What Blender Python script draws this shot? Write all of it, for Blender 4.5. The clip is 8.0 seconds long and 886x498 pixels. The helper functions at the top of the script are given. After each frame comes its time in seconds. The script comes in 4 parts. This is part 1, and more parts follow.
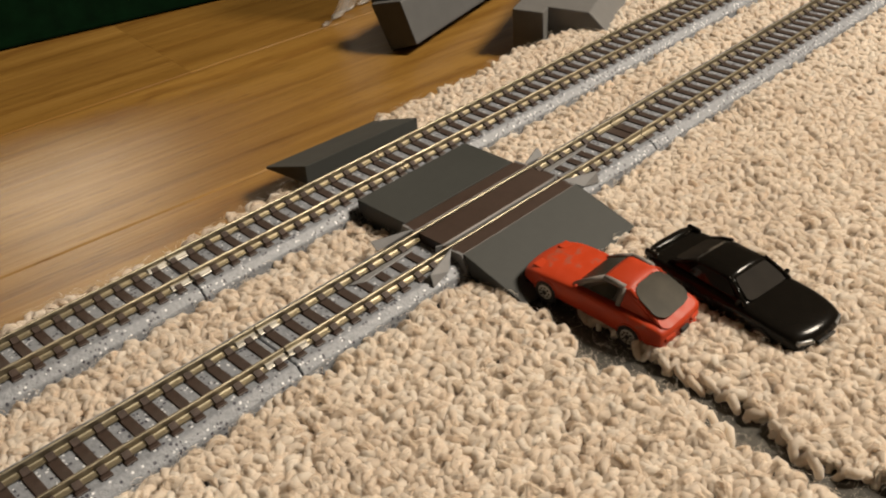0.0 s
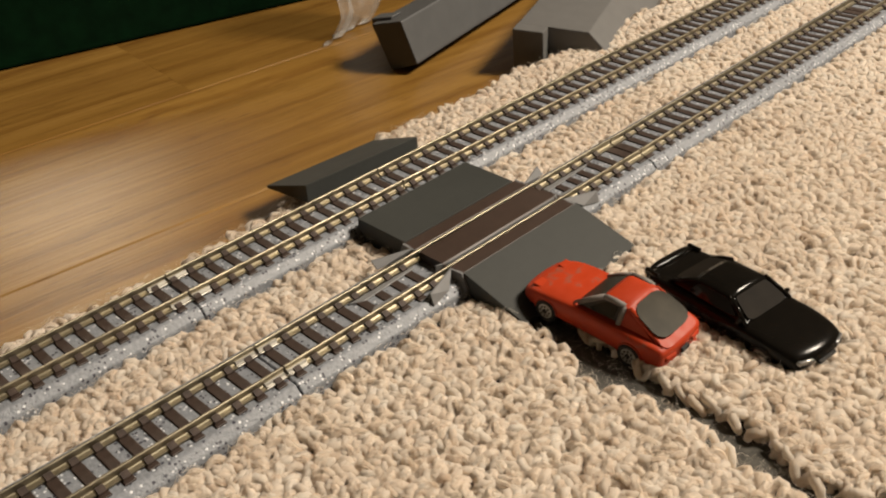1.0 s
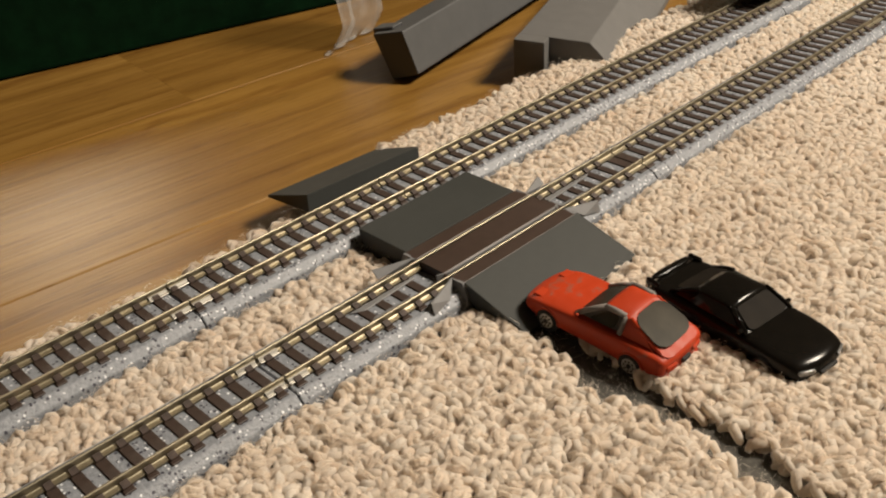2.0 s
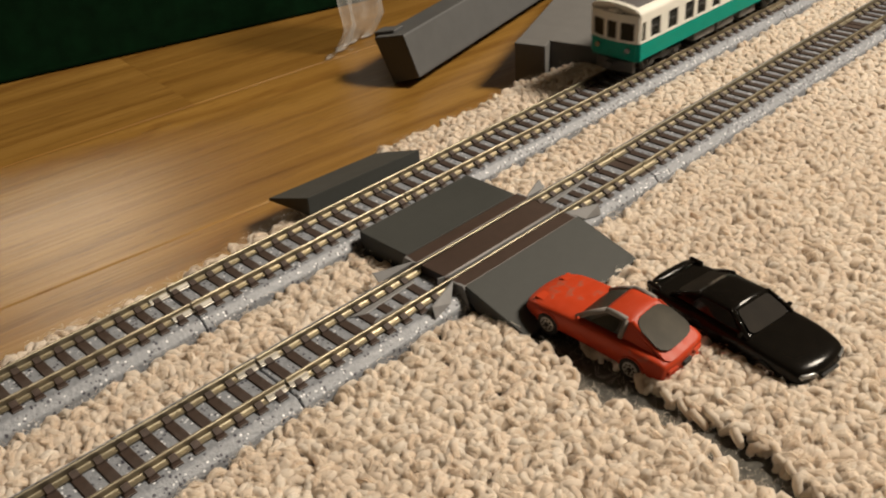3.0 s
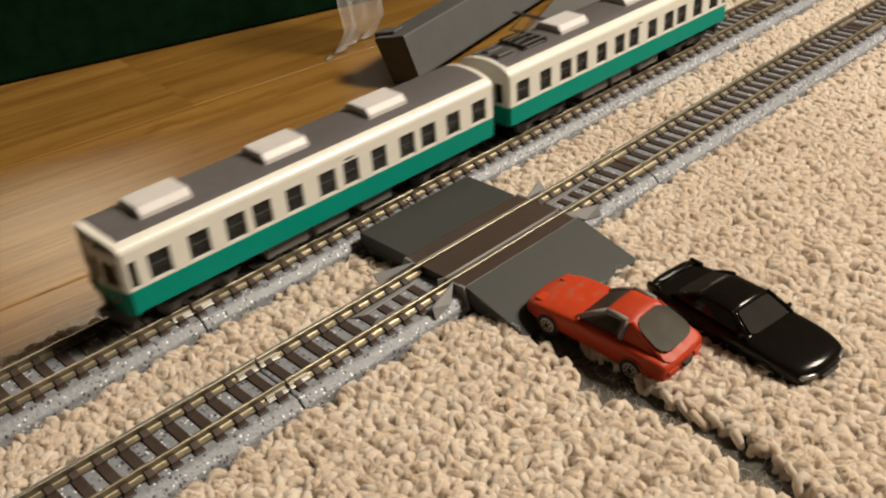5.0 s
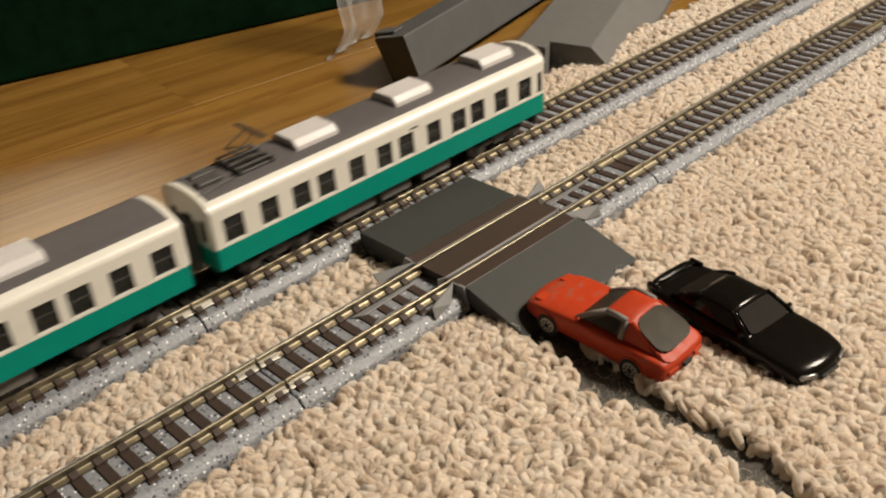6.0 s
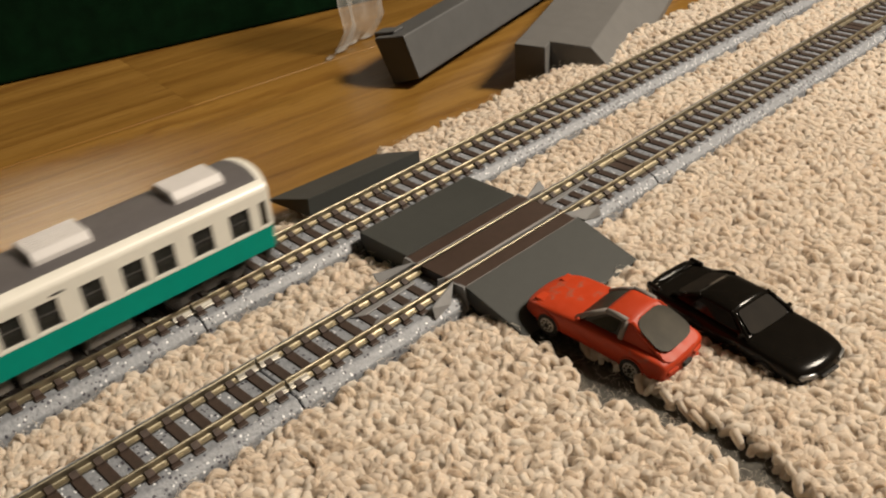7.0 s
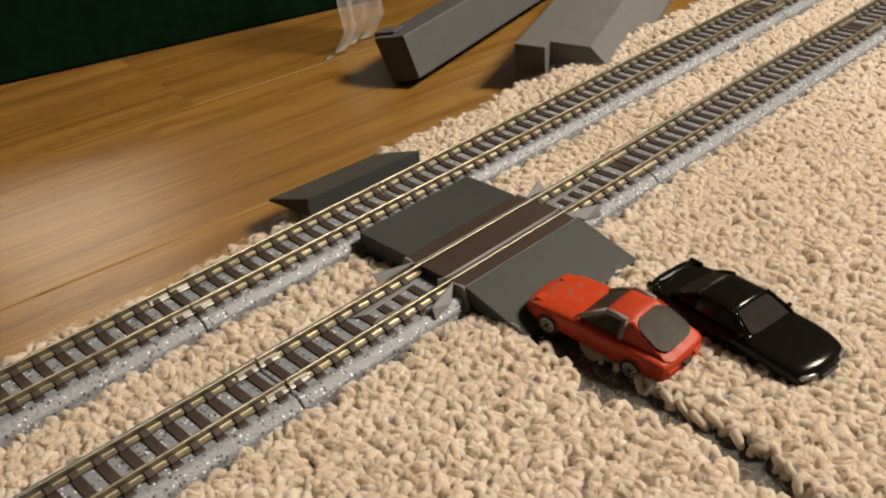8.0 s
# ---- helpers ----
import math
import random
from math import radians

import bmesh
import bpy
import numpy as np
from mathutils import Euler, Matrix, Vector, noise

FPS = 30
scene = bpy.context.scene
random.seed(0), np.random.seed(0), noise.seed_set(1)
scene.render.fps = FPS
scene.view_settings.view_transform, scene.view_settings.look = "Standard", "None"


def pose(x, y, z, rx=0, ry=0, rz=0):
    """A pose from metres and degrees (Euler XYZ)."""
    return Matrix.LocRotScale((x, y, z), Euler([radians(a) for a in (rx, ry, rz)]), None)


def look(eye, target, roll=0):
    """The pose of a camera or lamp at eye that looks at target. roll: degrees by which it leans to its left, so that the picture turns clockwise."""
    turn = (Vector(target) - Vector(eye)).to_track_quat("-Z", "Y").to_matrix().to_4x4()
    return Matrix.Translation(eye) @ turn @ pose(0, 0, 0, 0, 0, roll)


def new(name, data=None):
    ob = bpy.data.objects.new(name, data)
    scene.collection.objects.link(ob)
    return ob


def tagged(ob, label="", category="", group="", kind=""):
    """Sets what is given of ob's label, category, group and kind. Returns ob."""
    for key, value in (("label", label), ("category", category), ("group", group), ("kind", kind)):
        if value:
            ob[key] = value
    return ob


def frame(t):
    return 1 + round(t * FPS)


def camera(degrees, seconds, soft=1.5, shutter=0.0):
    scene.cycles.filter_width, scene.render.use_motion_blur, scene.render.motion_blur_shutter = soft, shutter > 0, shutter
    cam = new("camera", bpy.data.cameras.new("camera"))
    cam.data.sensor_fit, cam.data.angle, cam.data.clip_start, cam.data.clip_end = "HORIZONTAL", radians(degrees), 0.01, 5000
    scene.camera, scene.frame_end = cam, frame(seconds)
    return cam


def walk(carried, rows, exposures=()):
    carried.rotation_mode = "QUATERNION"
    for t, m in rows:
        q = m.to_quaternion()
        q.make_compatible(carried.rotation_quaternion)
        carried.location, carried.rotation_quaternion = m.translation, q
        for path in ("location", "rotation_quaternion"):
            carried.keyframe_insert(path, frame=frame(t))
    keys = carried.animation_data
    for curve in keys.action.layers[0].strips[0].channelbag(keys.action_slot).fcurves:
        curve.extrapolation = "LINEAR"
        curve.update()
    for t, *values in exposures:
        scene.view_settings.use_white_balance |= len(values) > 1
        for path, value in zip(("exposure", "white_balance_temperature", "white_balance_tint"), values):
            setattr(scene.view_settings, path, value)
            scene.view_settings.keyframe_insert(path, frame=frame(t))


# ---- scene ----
cam = camera(49.64, 8.0, soft=2.1, shutter=0.5)
EYE = (-0.0350, -0.1341, 0.1216)


def aim(rx, ry, rz):
    return pose(*EYE, rx, ry, rz)


walk(cam, [
    (0.0, aim(56.238, 3.787, -44.850)), (0.5, aim(56.841, 3.790, -44.850)), (1.0, aim(57.368, 3.750, -44.814)),
    (1.5, aim(57.717, 3.722, -44.770)), (2.0, aim(57.950, 3.715, -44.725)), (3.0, aim(58.152, 3.715, -44.665)),
    (4.0, aim(58.200, 3.715, -44.660)), (6.0, aim(58.207, 3.725, -44.665)), (8.0, aim(58.203, 3.720, -44.665))],
    exposures=[(0.0, 0.0), (8.0, 0.0)])

# ---- light: one warm reading lamp behind the viewer, one standing lamp across the room ----
world = bpy.data.worlds.new("room_world")
scene.world = world
world.use_nodes = True
world.node_tree.nodes["Background"].inputs["Color"].default_value = (1.0, 0.8, 0.6, 1)
world.node_tree.nodes["Background"].inputs["Strength"].default_value = 0.02


def lamp(name, eye, target, power, colour, size):
    data = bpy.data.lights.new(name, "AREA")
    data.shape, data.size, data.energy, data.color = "DISK", size, power, colour
    ob = new(name, data)
    ob.matrix_world = look(eye, target)
    return ob


lamp("reading_lamp_light", (0.66, -0.48, 0.80), (0.1, 0, 0), 20.6, (1.0, 0.872, 0.71), 0.26)
lamp("standing_lamp_light", (0.72, 2.15, 1.04), (0.1, 0.1, 0), 5.0, (1.0, 0.82, 0.60), 0.5)

MM = 0.001
# ---- materials ----


def nodes_of(name):
    m = bpy.data.materials.new(name)
    m.use_nodes = True
    nt = m.node_tree
    return m, nt, nt.nodes["Principled BSDF"]


def node(nt, kind, **values):
    n = nt.nodes.new(kind)
    for k, v in values.items():
        n.inputs[k].default_value = v
    return n


def ramp(nt, source, stops):
    r = nt.nodes.new("ShaderNodeValToRGB")
    while len(r.color_ramp.elements) < len(stops):
        r.color_ramp.elements.new(0.5)
    for e, (at, c) in zip(r.color_ramp.elements, stops):
        e.position, e.color = at, (*c, 1)
    nt.links.new(source, r.inputs[0])
    return r.outputs[0]


def coords(nt, scale=(1, 1, 1), where="Object", turn=0.0):
    c = nt.nodes.new("ShaderNodeTexCoord")
    m = nt.nodes.new("ShaderNodeMapping")
    m.inputs["Scale"].default_value = scale
    m.inputs["Rotation"].default_value = (0, 0, turn)
    nt.links.new(c.outputs[where], m.inputs["Vector"])
    return m.outputs[0]


def noise_of(nt, vec, scale, detail=4.0, rough=0.55):
    n = node(nt, "ShaderNodeTexNoise", Scale=scale, Detail=detail, Roughness=rough)
    nt.links.new(vec, n.inputs["Vector"])
    return n.outputs["Fac"]


def bump(nt, bsdf, height, strength, distance):
    b = node(nt, "ShaderNodeBump", Strength=strength, Distance=distance)
    nt.links.new(height, b.inputs["Height"])
    nt.links.new(b.outputs[0], bsdf.inputs["Normal"])


def mix(nt, fac, a, b, mode="MIX"):
    m = nt.nodes.new("ShaderNodeMix")
    m.data_type, m.blend_type = "RGBA", mode
    for socket, v in ((m.inputs[0], fac), (m.inputs[6], a), (m.inputs[7], b)):
        if isinstance(v, (int, float)):
            socket.default_value = v
        elif isinstance(v, tuple):
            socket.default_value = (*v, 1)
        else:
            nt.links.new(v, socket)
    return m.outputs[2]


def plain(name, base, rough, metal=0.0, vary=0.12, scale=400.0, relief=0.15, coat=0.0, spec=0.5):
    """Paint or plastic with fine mottling and relief."""
    m, nt, b = nodes_of(name)
    vec = coords(nt)
    n = noise_of(nt, vec, scale)
    big = noise_of(nt, vec, scale / 9)
    lo = tuple(c * (1 - vary) for c in base)
    hi = tuple(min(1, c * (1 + vary)) for c in base)
    c1 = ramp(nt, n, ((0.3, lo), (0.7, hi)))
    c2 = ramp(nt, big, ((0.3, (1 - vary,) * 3), (0.7, (1, 1, 1))))
    nt.links.new(mix(nt, 1.0, c1, c2, "MULTIPLY"), b.inputs["Base Color"])
    b.inputs["Metallic"].default_value = metal
    r = ramp(nt, big, ((0.25, (max(0.02, rough - 0.07),) * 3), (0.75, (min(1, rough + 0.07),) * 3)))
    nt.links.new(r, b.inputs["Roughness"])
    b.inputs["Coat Weight"].default_value = coat
    b.inputs["Specular IOR Level"].default_value = spec
    if relief:
        bump(nt, b, n, relief, 0.0002)
    return m


def worn_paint(name, base, under, rough, wear=0.62, scale=260.0):
    """Old enamel rubbed through to the bare casting in patches."""
    m, nt, b = nodes_of(name)
    vec = coords(nt)
    fine = noise_of(nt, vec, scale, 6, 0.65)
    big = noise_of(nt, vec, scale / 4, 3)
    both = mix(nt, 0.5, ramp(nt, fine, ((0, (0, 0, 0)), (1, (1, 1, 1)))), ramp(nt, big, ((0, (0, 0, 0)), (1, (1, 1, 1)))))
    mask = ramp(nt, both, ((wear - 0.05, (0, 0, 0)), (wear + 0.05, (1, 1, 1))))
    dull = ramp(nt, big, ((0.35, tuple(c * 0.8 for c in base)), (0.65, base)))
    nt.links.new(mix(nt, mask, dull, under), b.inputs["Base Color"])
    nt.links.new(ramp(nt, fine, ((0.3, (rough - 0.06,) * 3), (0.7, (rough + 0.12,) * 3))), b.inputs["Roughness"])
    b.inputs["Specular IOR Level"].default_value = 0.28
    bump(nt, b, mask, 0.25, 0.0001)
    return m


def wood_material():
    """Varnished oak: broad figure, growth lines that wander, and short dark pores along the plank."""
    m, nt, b = nodes_of("varnished_oak")
    info = nt.nodes.new("ShaderNodeObjectInfo")
    vec = coords(nt)
    shift = nt.nodes.new("ShaderNodeVectorMath")
    shift.operation = "MULTIPLY_ADD"
    shift.inputs[1].default_value = (1, 1, 1)
    nt.links.new(vec, shift.inputs[0])
    far = nt.nodes.new("ShaderNodeVectorMath")
    far.operation = "SCALE"
    far.inputs[0].default_value = (7.0, 3.0, 5.0)
    nt.links.new(info.outputs["Random"], far.inputs["Scale"])
    nt.links.new(far.outputs[0], shift.inputs[2])

    def stretched(scale):
        mp = nt.nodes.new("ShaderNodeMapping")
        mp.inputs["Scale"].default_value = scale
        nt.links.new(shift.outputs[0], mp.inputs["Vector"])
        return mp.outputs[0]
    n1 = noise_of(nt, stretched((7, 210, 30)), 1.0, 6, 0.6)
    n2 = noise_of(nt, stretched((24, 800, 60)), 1.0, 4, 0.6)
    n3 = noise_of(nt, stretched((9, 26, 9)), 1.0, 3)
    base = ramp(nt, n1, ((0.3, (0.215, 0.114, 0.023)), (0.5, (0.275, 0.152, 0.034)), (0.72, (0.33, 0.19, 0.048))))
    grain = ramp(nt, n2, ((0.32, (0.74, 0.69, 0.62)), (0.58, (1, 1, 1))))
    tone = ramp(nt, n3, ((0.3, (0.82, 0.78, 0.74)), (0.7, (1.06, 1.04, 1.0))))
    # growth lines
    wave = node(nt, "ShaderNodeTexWave", Scale=1.0, Distortion=5.0, Detail=3.0)
    wave.bands_direction = "Y"
    wave.inputs["Detail Scale"].default_value = 0.7
    nt.links.new(stretched((3.2, 17, 3)), wave.inputs["Vector"])
    growth = ramp(nt, wave.outputs["Fac"], ((0.0, (0.62, 0.52, 0.42)), (0.10, (0.93, 0.91, 0.88)), (0.5, (1, 1, 1))))
    # a dark heartwood streak that wanders along the planks
    sep = nt.nodes.new("ShaderNodeSeparateXYZ")
    nt.links.new(vec, sep.inputs[0])
    sway = nt.nodes.new("ShaderNodeMath")
    sway.operation = "MULTIPLY_ADD"
    nt.links.new(noise_of(nt, coords(nt, (26, 3, 1)), 1.0, 2), sway.inputs[0])
    sway.inputs[1].default_value = -0.034
    nt.links.new(sep.outputs["Y"], sway.inputs[2])
    streak = ramp(nt, sway.outputs[0], ((0.0, (1, 1, 1)), (0.0520, (1, 1, 1)), (0.0560, (0.62, 0.50, 0.40)), (0.0572, (0.52, 0.41, 0.32)), (0.0585, (1.0, 0.98, 0.95)), (1.0, (1, 1, 1))))
    # pores: short dark dashes
    dash = noise_of(nt, stretched((95, 1500, 90)), 1.0, 2, 0.5)
    pores = ramp(nt, dash, ((0.60, (1, 1, 1)), (0.67, (0.50, 0.40, 0.32))))
    each = ramp(nt, info.outputs["Random"], ((0, (0.86, 0.84, 0.8)), (1, (1, 1, 1))))
    c = mix(nt, 0.6, mix(nt, 1.0, base, tone, "MULTIPLY"), grain, "MULTIPLY")
    c = mix(nt, 0.5, c, growth, "MULTIPLY")
    c = mix(nt, 0.8, mix(nt, 0.6, c, pores, "MULTIPLY"), streak, "MULTIPLY")
    nt.links.new(mix(nt, 1.0, c, each, "MULTIPLY"), b.inputs["Base Color"])
    nt.links.new(ramp(nt, n2, ((0.3, (0.42,) * 3), (0.7, (0.28,) * 3))), b.inputs["Roughness"])
    b.inputs["Coat Weight"].default_value = 0.22
    b.inputs["Coat Roughness"].default_value = 0.30
    bump(nt, b, n2, 0.5, 0.0003)
    return m


def rug_material(name, stops, fibre=2200.0):
    m, nt, b = nodes_of(name)
    geo = nt.nodes.new("ShaderNodeNewGeometry")
    vec = coords(nt)
    n = noise_of(nt, vec, fibre, 3, 0.7)
    patch = noise_of(nt, vec, 24.0, 3)
    c = ramp(nt, geo.outputs["Random Per Island"], stops)
    c = mix(nt, 0.55, c, ramp(nt, n, ((0.3, (0.88, 0.84, 0.79)), (0.62, (1, 1, 1)))), "MULTIPLY")
    c = mix(nt, 0.6, c, ramp(nt, patch, ((0.35, (0.92, 0.89, 0.86)), (0.65, (1, 1, 1)))), "MULTIPLY")
    nt.links.new(c, b.inputs["Base Color"])
    b.inputs["Roughness"].default_value = 0.85
    b.inputs["Specular IOR Level"].default_value = 0.2
    b.inputs["Sheen Weight"].default_value = 0.6
    b.inputs["Sheen Roughness"].default_value = 0.5
    # wool lets some light through
    thin = nt.nodes.new("ShaderNodeBsdfTranslucent")
    nt.links.new(c, thin.inputs["Color"])
    both = nt.nodes.new("ShaderNodeMixShader")
    both.inputs[0].default_value = 0.52
    nt.links.new(b.outputs[0], both.inputs[1])
    nt.links.new(thin.outputs[0], both.inputs[2])
    nt.links.new(both.outputs[0], nt.nodes["Material Output"].inputs["Surface"])
    bump(nt, b, n, 0.35, 0.0003)
    return m


def ballast_material():
    """Grey moulded roadbed sprinkled with dark and glittering flecks."""
    m, nt, b = nodes_of("flecked_roadbed_plastic")
    vec = coords(nt)

    def flecks(scale, share):
        v = node(nt, "ShaderNodeTexVoronoi", Scale=scale, Randomness=1.0)
        nt.links.new(vec, v.inputs["Vector"])
        s = nt.nodes.new("ShaderNodeSeparateColor")
        nt.links.new(v.outputs["Color"], s.inputs[0])
        near = nt.nodes.new("ShaderNodeMath")
        near.operation = "LESS_THAN"
        nt.links.new(v.outputs["Distance"], near.inputs[0])
        near.inputs[1].default_value = 0.42
        pick = nt.nodes.new("ShaderNodeMath")
        pick.operation = "LESS_THAN"
        nt.links.new(s.outputs[0], pick.inputs[0])
        pick.inputs[1].default_value = share
        both = nt.nodes.new("ShaderNodeMath")
        both.operation = "MULTIPLY"
        nt.links.new(near.outputs[0], both.inputs[0])
        nt.links.new(pick.outputs[0], both.inputs[1])
        return both.outputs[0]

    n = noise_of(nt, vec, 900, 3)
    c = ramp(nt, n, ((0.3, (0.170, 0.183, 0.205)), (0.7, (0.242, 0.256, 0.28))))
    c = mix(nt, flecks(1250, 0.24), c, (0.035, 0.035, 0.05))
    white = flecks(1550, 0.13)
    c = mix(nt, white, c, (0.66, 0.68, 0.71))
    nt.links.new(c, b.inputs["Base Color"])
    b.inputs["Roughness"].default_value = 0.5
    bump(nt, b, noise_of(nt, vec, 1500, 2), 0.6, 0.0003)
    return m


def metal(name, base, rough, tarnish=0.3):
    m, nt, b = nodes_of(name)
    vec = coords(nt, (0.15, 1, 1))
    n = noise_of(nt, vec, 700, 3)
    nt.links.new(ramp(nt, n, ((0.3, tuple(c * (1 - tarnish) for c in base)), (0.7, base))), b.inputs["Base Color"])
    b.inputs["Metallic"].default_value = 1.0
    nt.links.new(ramp(nt, n, ((0.3, (rough + 0.1,) * 3), (0.7, (rough,) * 3))), b.inputs["Roughness"])
    return m


def glass_material(name, tint, rough=0.05, through_it=0.85):
    m, nt, b = nodes_of(name)
    b.inputs["Base Color"].default_value = (*tint, 1)
    b.inputs["Roughness"].default_value = rough
    b.inputs["Transmission Weight"].default_value = through_it
    b.inputs["IOR"].default_value = 1.3
    return m


WOOD = wood_material()
GROOVE = plain("plank_seam_filler", (0.10, 0.055, 0.02), 0.7)
RUG = rug_material("cream_wool_loops", ((0.0, (0.80, 0.68, 0.55)), (0.12, (0.89, 0.80, 0.69)), (0.7, (0.92, 0.85, 0.755)), (1.0, (0.95, 0.905, 0.83))))
# grey-dark backing, its colour darkened further to stand for deep shade in the furrow
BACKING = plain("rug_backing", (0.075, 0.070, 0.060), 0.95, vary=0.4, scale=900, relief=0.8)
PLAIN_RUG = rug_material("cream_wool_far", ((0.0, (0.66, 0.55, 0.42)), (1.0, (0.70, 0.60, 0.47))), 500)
BALLAST = ballast_material()
SLEEPER = plain("brown_sleeper_plastic", (0.047, 0.030, 0.023), 0.55, vary=0.25, scale=900, relief=0.3)
RAIL = metal("nickel_silver_rail", (0.36, 0.32, 0.235), 0.40)
JOINER = metal("bright_rail_joiner", (0.36, 0.345, 0.31), 0.36, 0.15)
DARK_GREY = plain("dark_grey_plastic", (0.031, 0.0332, 0.0305), 0.6, vary=0.06, relief=0.08)
DECK_BROWN = plain("dark_brown_deck_plastic", (0.046, 0.029, 0.022), 0.46, vary=0.12, relief=0.12)
PALE_GREY = plain("pale_grey_plastic", (0.17, 0.17, 0.172), 0.5, vary=0.08)
BLOCK_GREY = plain("mid_grey_plastic", (0.066, 0.067, 0.068), 0.6, vary=0.06, scale=200)
PIER_GREY = plain("lighter_grey_plastic", (0.115, 0.113, 0.110), 0.6, vary=0.06, scale=200)
GREEN_BOX = plain("dark_green_card", (0.0018, 0.0125, 0.0042), 0.95, vary=0.3, scale=150, spec=0.05)
WALL_PAINT = plain("warm_white_wall_paint", (0.62, 0.585, 0.53), 0.8, vary=0.03, scale=20)
RED = worn_paint("worn_orange_red_enamel", (0.42, 0.040, 0.009), (0.25, 0.075, 0.045), 0.46, 0.625, 420.0)
WORN = worn_paint("bare_grey_pillar", (0.20, 0.18, 0.165), (0.5, 0.07, 0.02), 0.5, 0.66)
BLACK = plain("glossy_black_enamel", (0.0065, 0.0056, 0.0045), 0.14, vary=0.1, relief=0.0, spec=0.13)
RUBBER = plain("black_rubber", (0.014, 0.013, 0.012), 0.7)
RIM = plain("dull_silver_wheel", (0.42, 0.40, 0.36), 0.35, metal=0.7)
SMOKE = plain("smoked_window", (0.039, 0.034, 0.024), 0.24, vary=0.35, scale=160, relief=0.0, spec=0.08)
BLACK_GLASS = plain("black_window", (0.008, 0.007, 0.006), 0.12, vary=0.1, relief=0.0)
DARK_SCREEN = plain("dark_tinted_screen", (0.016, 0.013, 0.010), 0.6, vary=0.25, scale=200, relief=0.0, spec=0.04)
CLEAR_LAMP = plain("clear_headlamp", (0.30, 0.30, 0.30), 0.15, metal=0.6)
CREAM = plain("cream_body_paint", (0.66, 0.645, 0.585), 0.38, vary=0.03, relief=0.03)
TEAL = plain("teal_green_body_paint", (0.0, 0.225, 0.172), 0.42, vary=0.05, relief=0.03, spec=0.15)
ROOF = plain("slate_grey_roof_paint", (0.085, 0.078, 0.080), 0.6, vary=0.08)
UNIT = plain("pale_grey_roof_unit", (0.52, 0.505, 0.50), 0.5, vary=0.04)
UNDER = plain("dark_grey_underframe", (0.055, 0.052, 0.048), 0.6, vary=0.2)
EQUIPMENT = plain("grey_equipment", (0.15, 0.142, 0.13), 0.6, vary=0.15)
INSIDE = plain("brown_grey_interior", (0.055, 0.045, 0.035), 0.7, vary=0.2)
PANE = glass_material("clear_window_pane", (0.20, 0.20, 0.18), 0.04, 0.9)
FILM = plain("crinkled_clear_film", (0.62, 0.60, 0.57), 0.22, vary=0.05, relief=0.0)
FILM.node_tree.nodes["Principled BSDF"].inputs["Alpha"].default_value = 0.24

# ---- building helpers (millimetres inside, metres in the scene) ----


def finish(bm, name, material, smooth=False):
    me = bpy.data.meshes.new(name)
    bmesh.ops.recalc_face_normals(bm, faces=bm.faces[:])
    bm.to_mesh(me)
    bm.free()
    me.transform(Matrix.Scale(MM, 4))
    for m in (material if isinstance(material, (list, tuple)) else (material,)):
        me.materials.append(m)
    if smooth:
        me.shade_smooth()
    return me


def part(name, bm, material, parent=None, label="", smooth=False):
    ob = new(name, bm if isinstance(bm, bpy.types.Mesh) else finish(bm, name, material, smooth))
    ob.parent = parent
    if label:
        tagged(ob, label)
    return ob


def base_of(name, x=0, y=0, z=0, rx=0, ry=0, rz=0):
    ob = new(name)
    ob.empty_display_size = 0.01
    ob.matrix_basis = pose(x * MM, y * MM, z * MM, rx, ry, rz)
    return ob


def box(x0, x1, y0, y1, z0, z1, bevel=0.0, bm=None, segments=1):
    own = bmesh.new()
    vs = [own.verts.new((x, y, z)) for x in (x0, x1) for y in (y0, y1) for z in (z0, z1)]
    for f in ((0, 1, 3, 2), (4, 6, 7, 5), (0, 4, 5, 1), (2, 3, 7, 6), (0, 2, 6, 4), (1, 5, 7, 3)):
        own.faces.new([vs[i] for i in f])
    if bevel:
        bmesh.ops.bevel(own, geom=own.edges[:], offset=bevel, segments=segments, affect="EDGES", profile=0.6)
    return merge(bm, own)


def merge(bm, own):
    if bm is None:
        return own
    m = bpy.data.meshes.new("t")
    own.to_mesh(m)
    own.free()
    bm.from_mesh(m)
    bpy.data.meshes.remove(m)
    return bm


def prism(section, a, b, axis="x", bevel=0.0, bm=None, segments=1, taper=None):
    """A section swept from a to b. axis x: section is (y, z); axis y: (x, z); axis z: (x, y)."""
    own = bmesh.new()

    def at(u, v, w):
        return (w, u, v) if axis == "x" else (u, w, v) if axis == "y" else (u, v, w)
    lo = [own.verts.new(at(u, v, a)) for u, v in section]
    hi = [own.verts.new(at(u, v, b)) for u, v in (taper or section)]
    n = len(section)
    own.faces.new(lo)
    own.faces.new(hi[::-1])
    for i in range(n):
        own.faces.new((lo[i], hi[i], hi[(i + 1) % n], lo[(i + 1) % n]))
    if bevel:
        bmesh.ops.bevel(own, geom=own.edges[:], offset=bevel, segments=segments, affect="EDGES", profile=0.6)
    return merge(bm, own)


def disc(cx, cy, cz, r, depth, axis="x", n=20, bm=None, bevel=0.0):
    pts = [(math.cos(i * math.tau / n) * r, math.sin(i * math.tau / n) * r) for i in range(n)]
    c = {"x": (cy, cz, cx), "y": (cx, cz, cy), "z": (cx, cy, cz)}[axis]
    return prism([(u + c[0], v + c[1]) for u, v in pts], c[2] - depth / 2, c[2] + depth / 2, axis, bevel, bm)


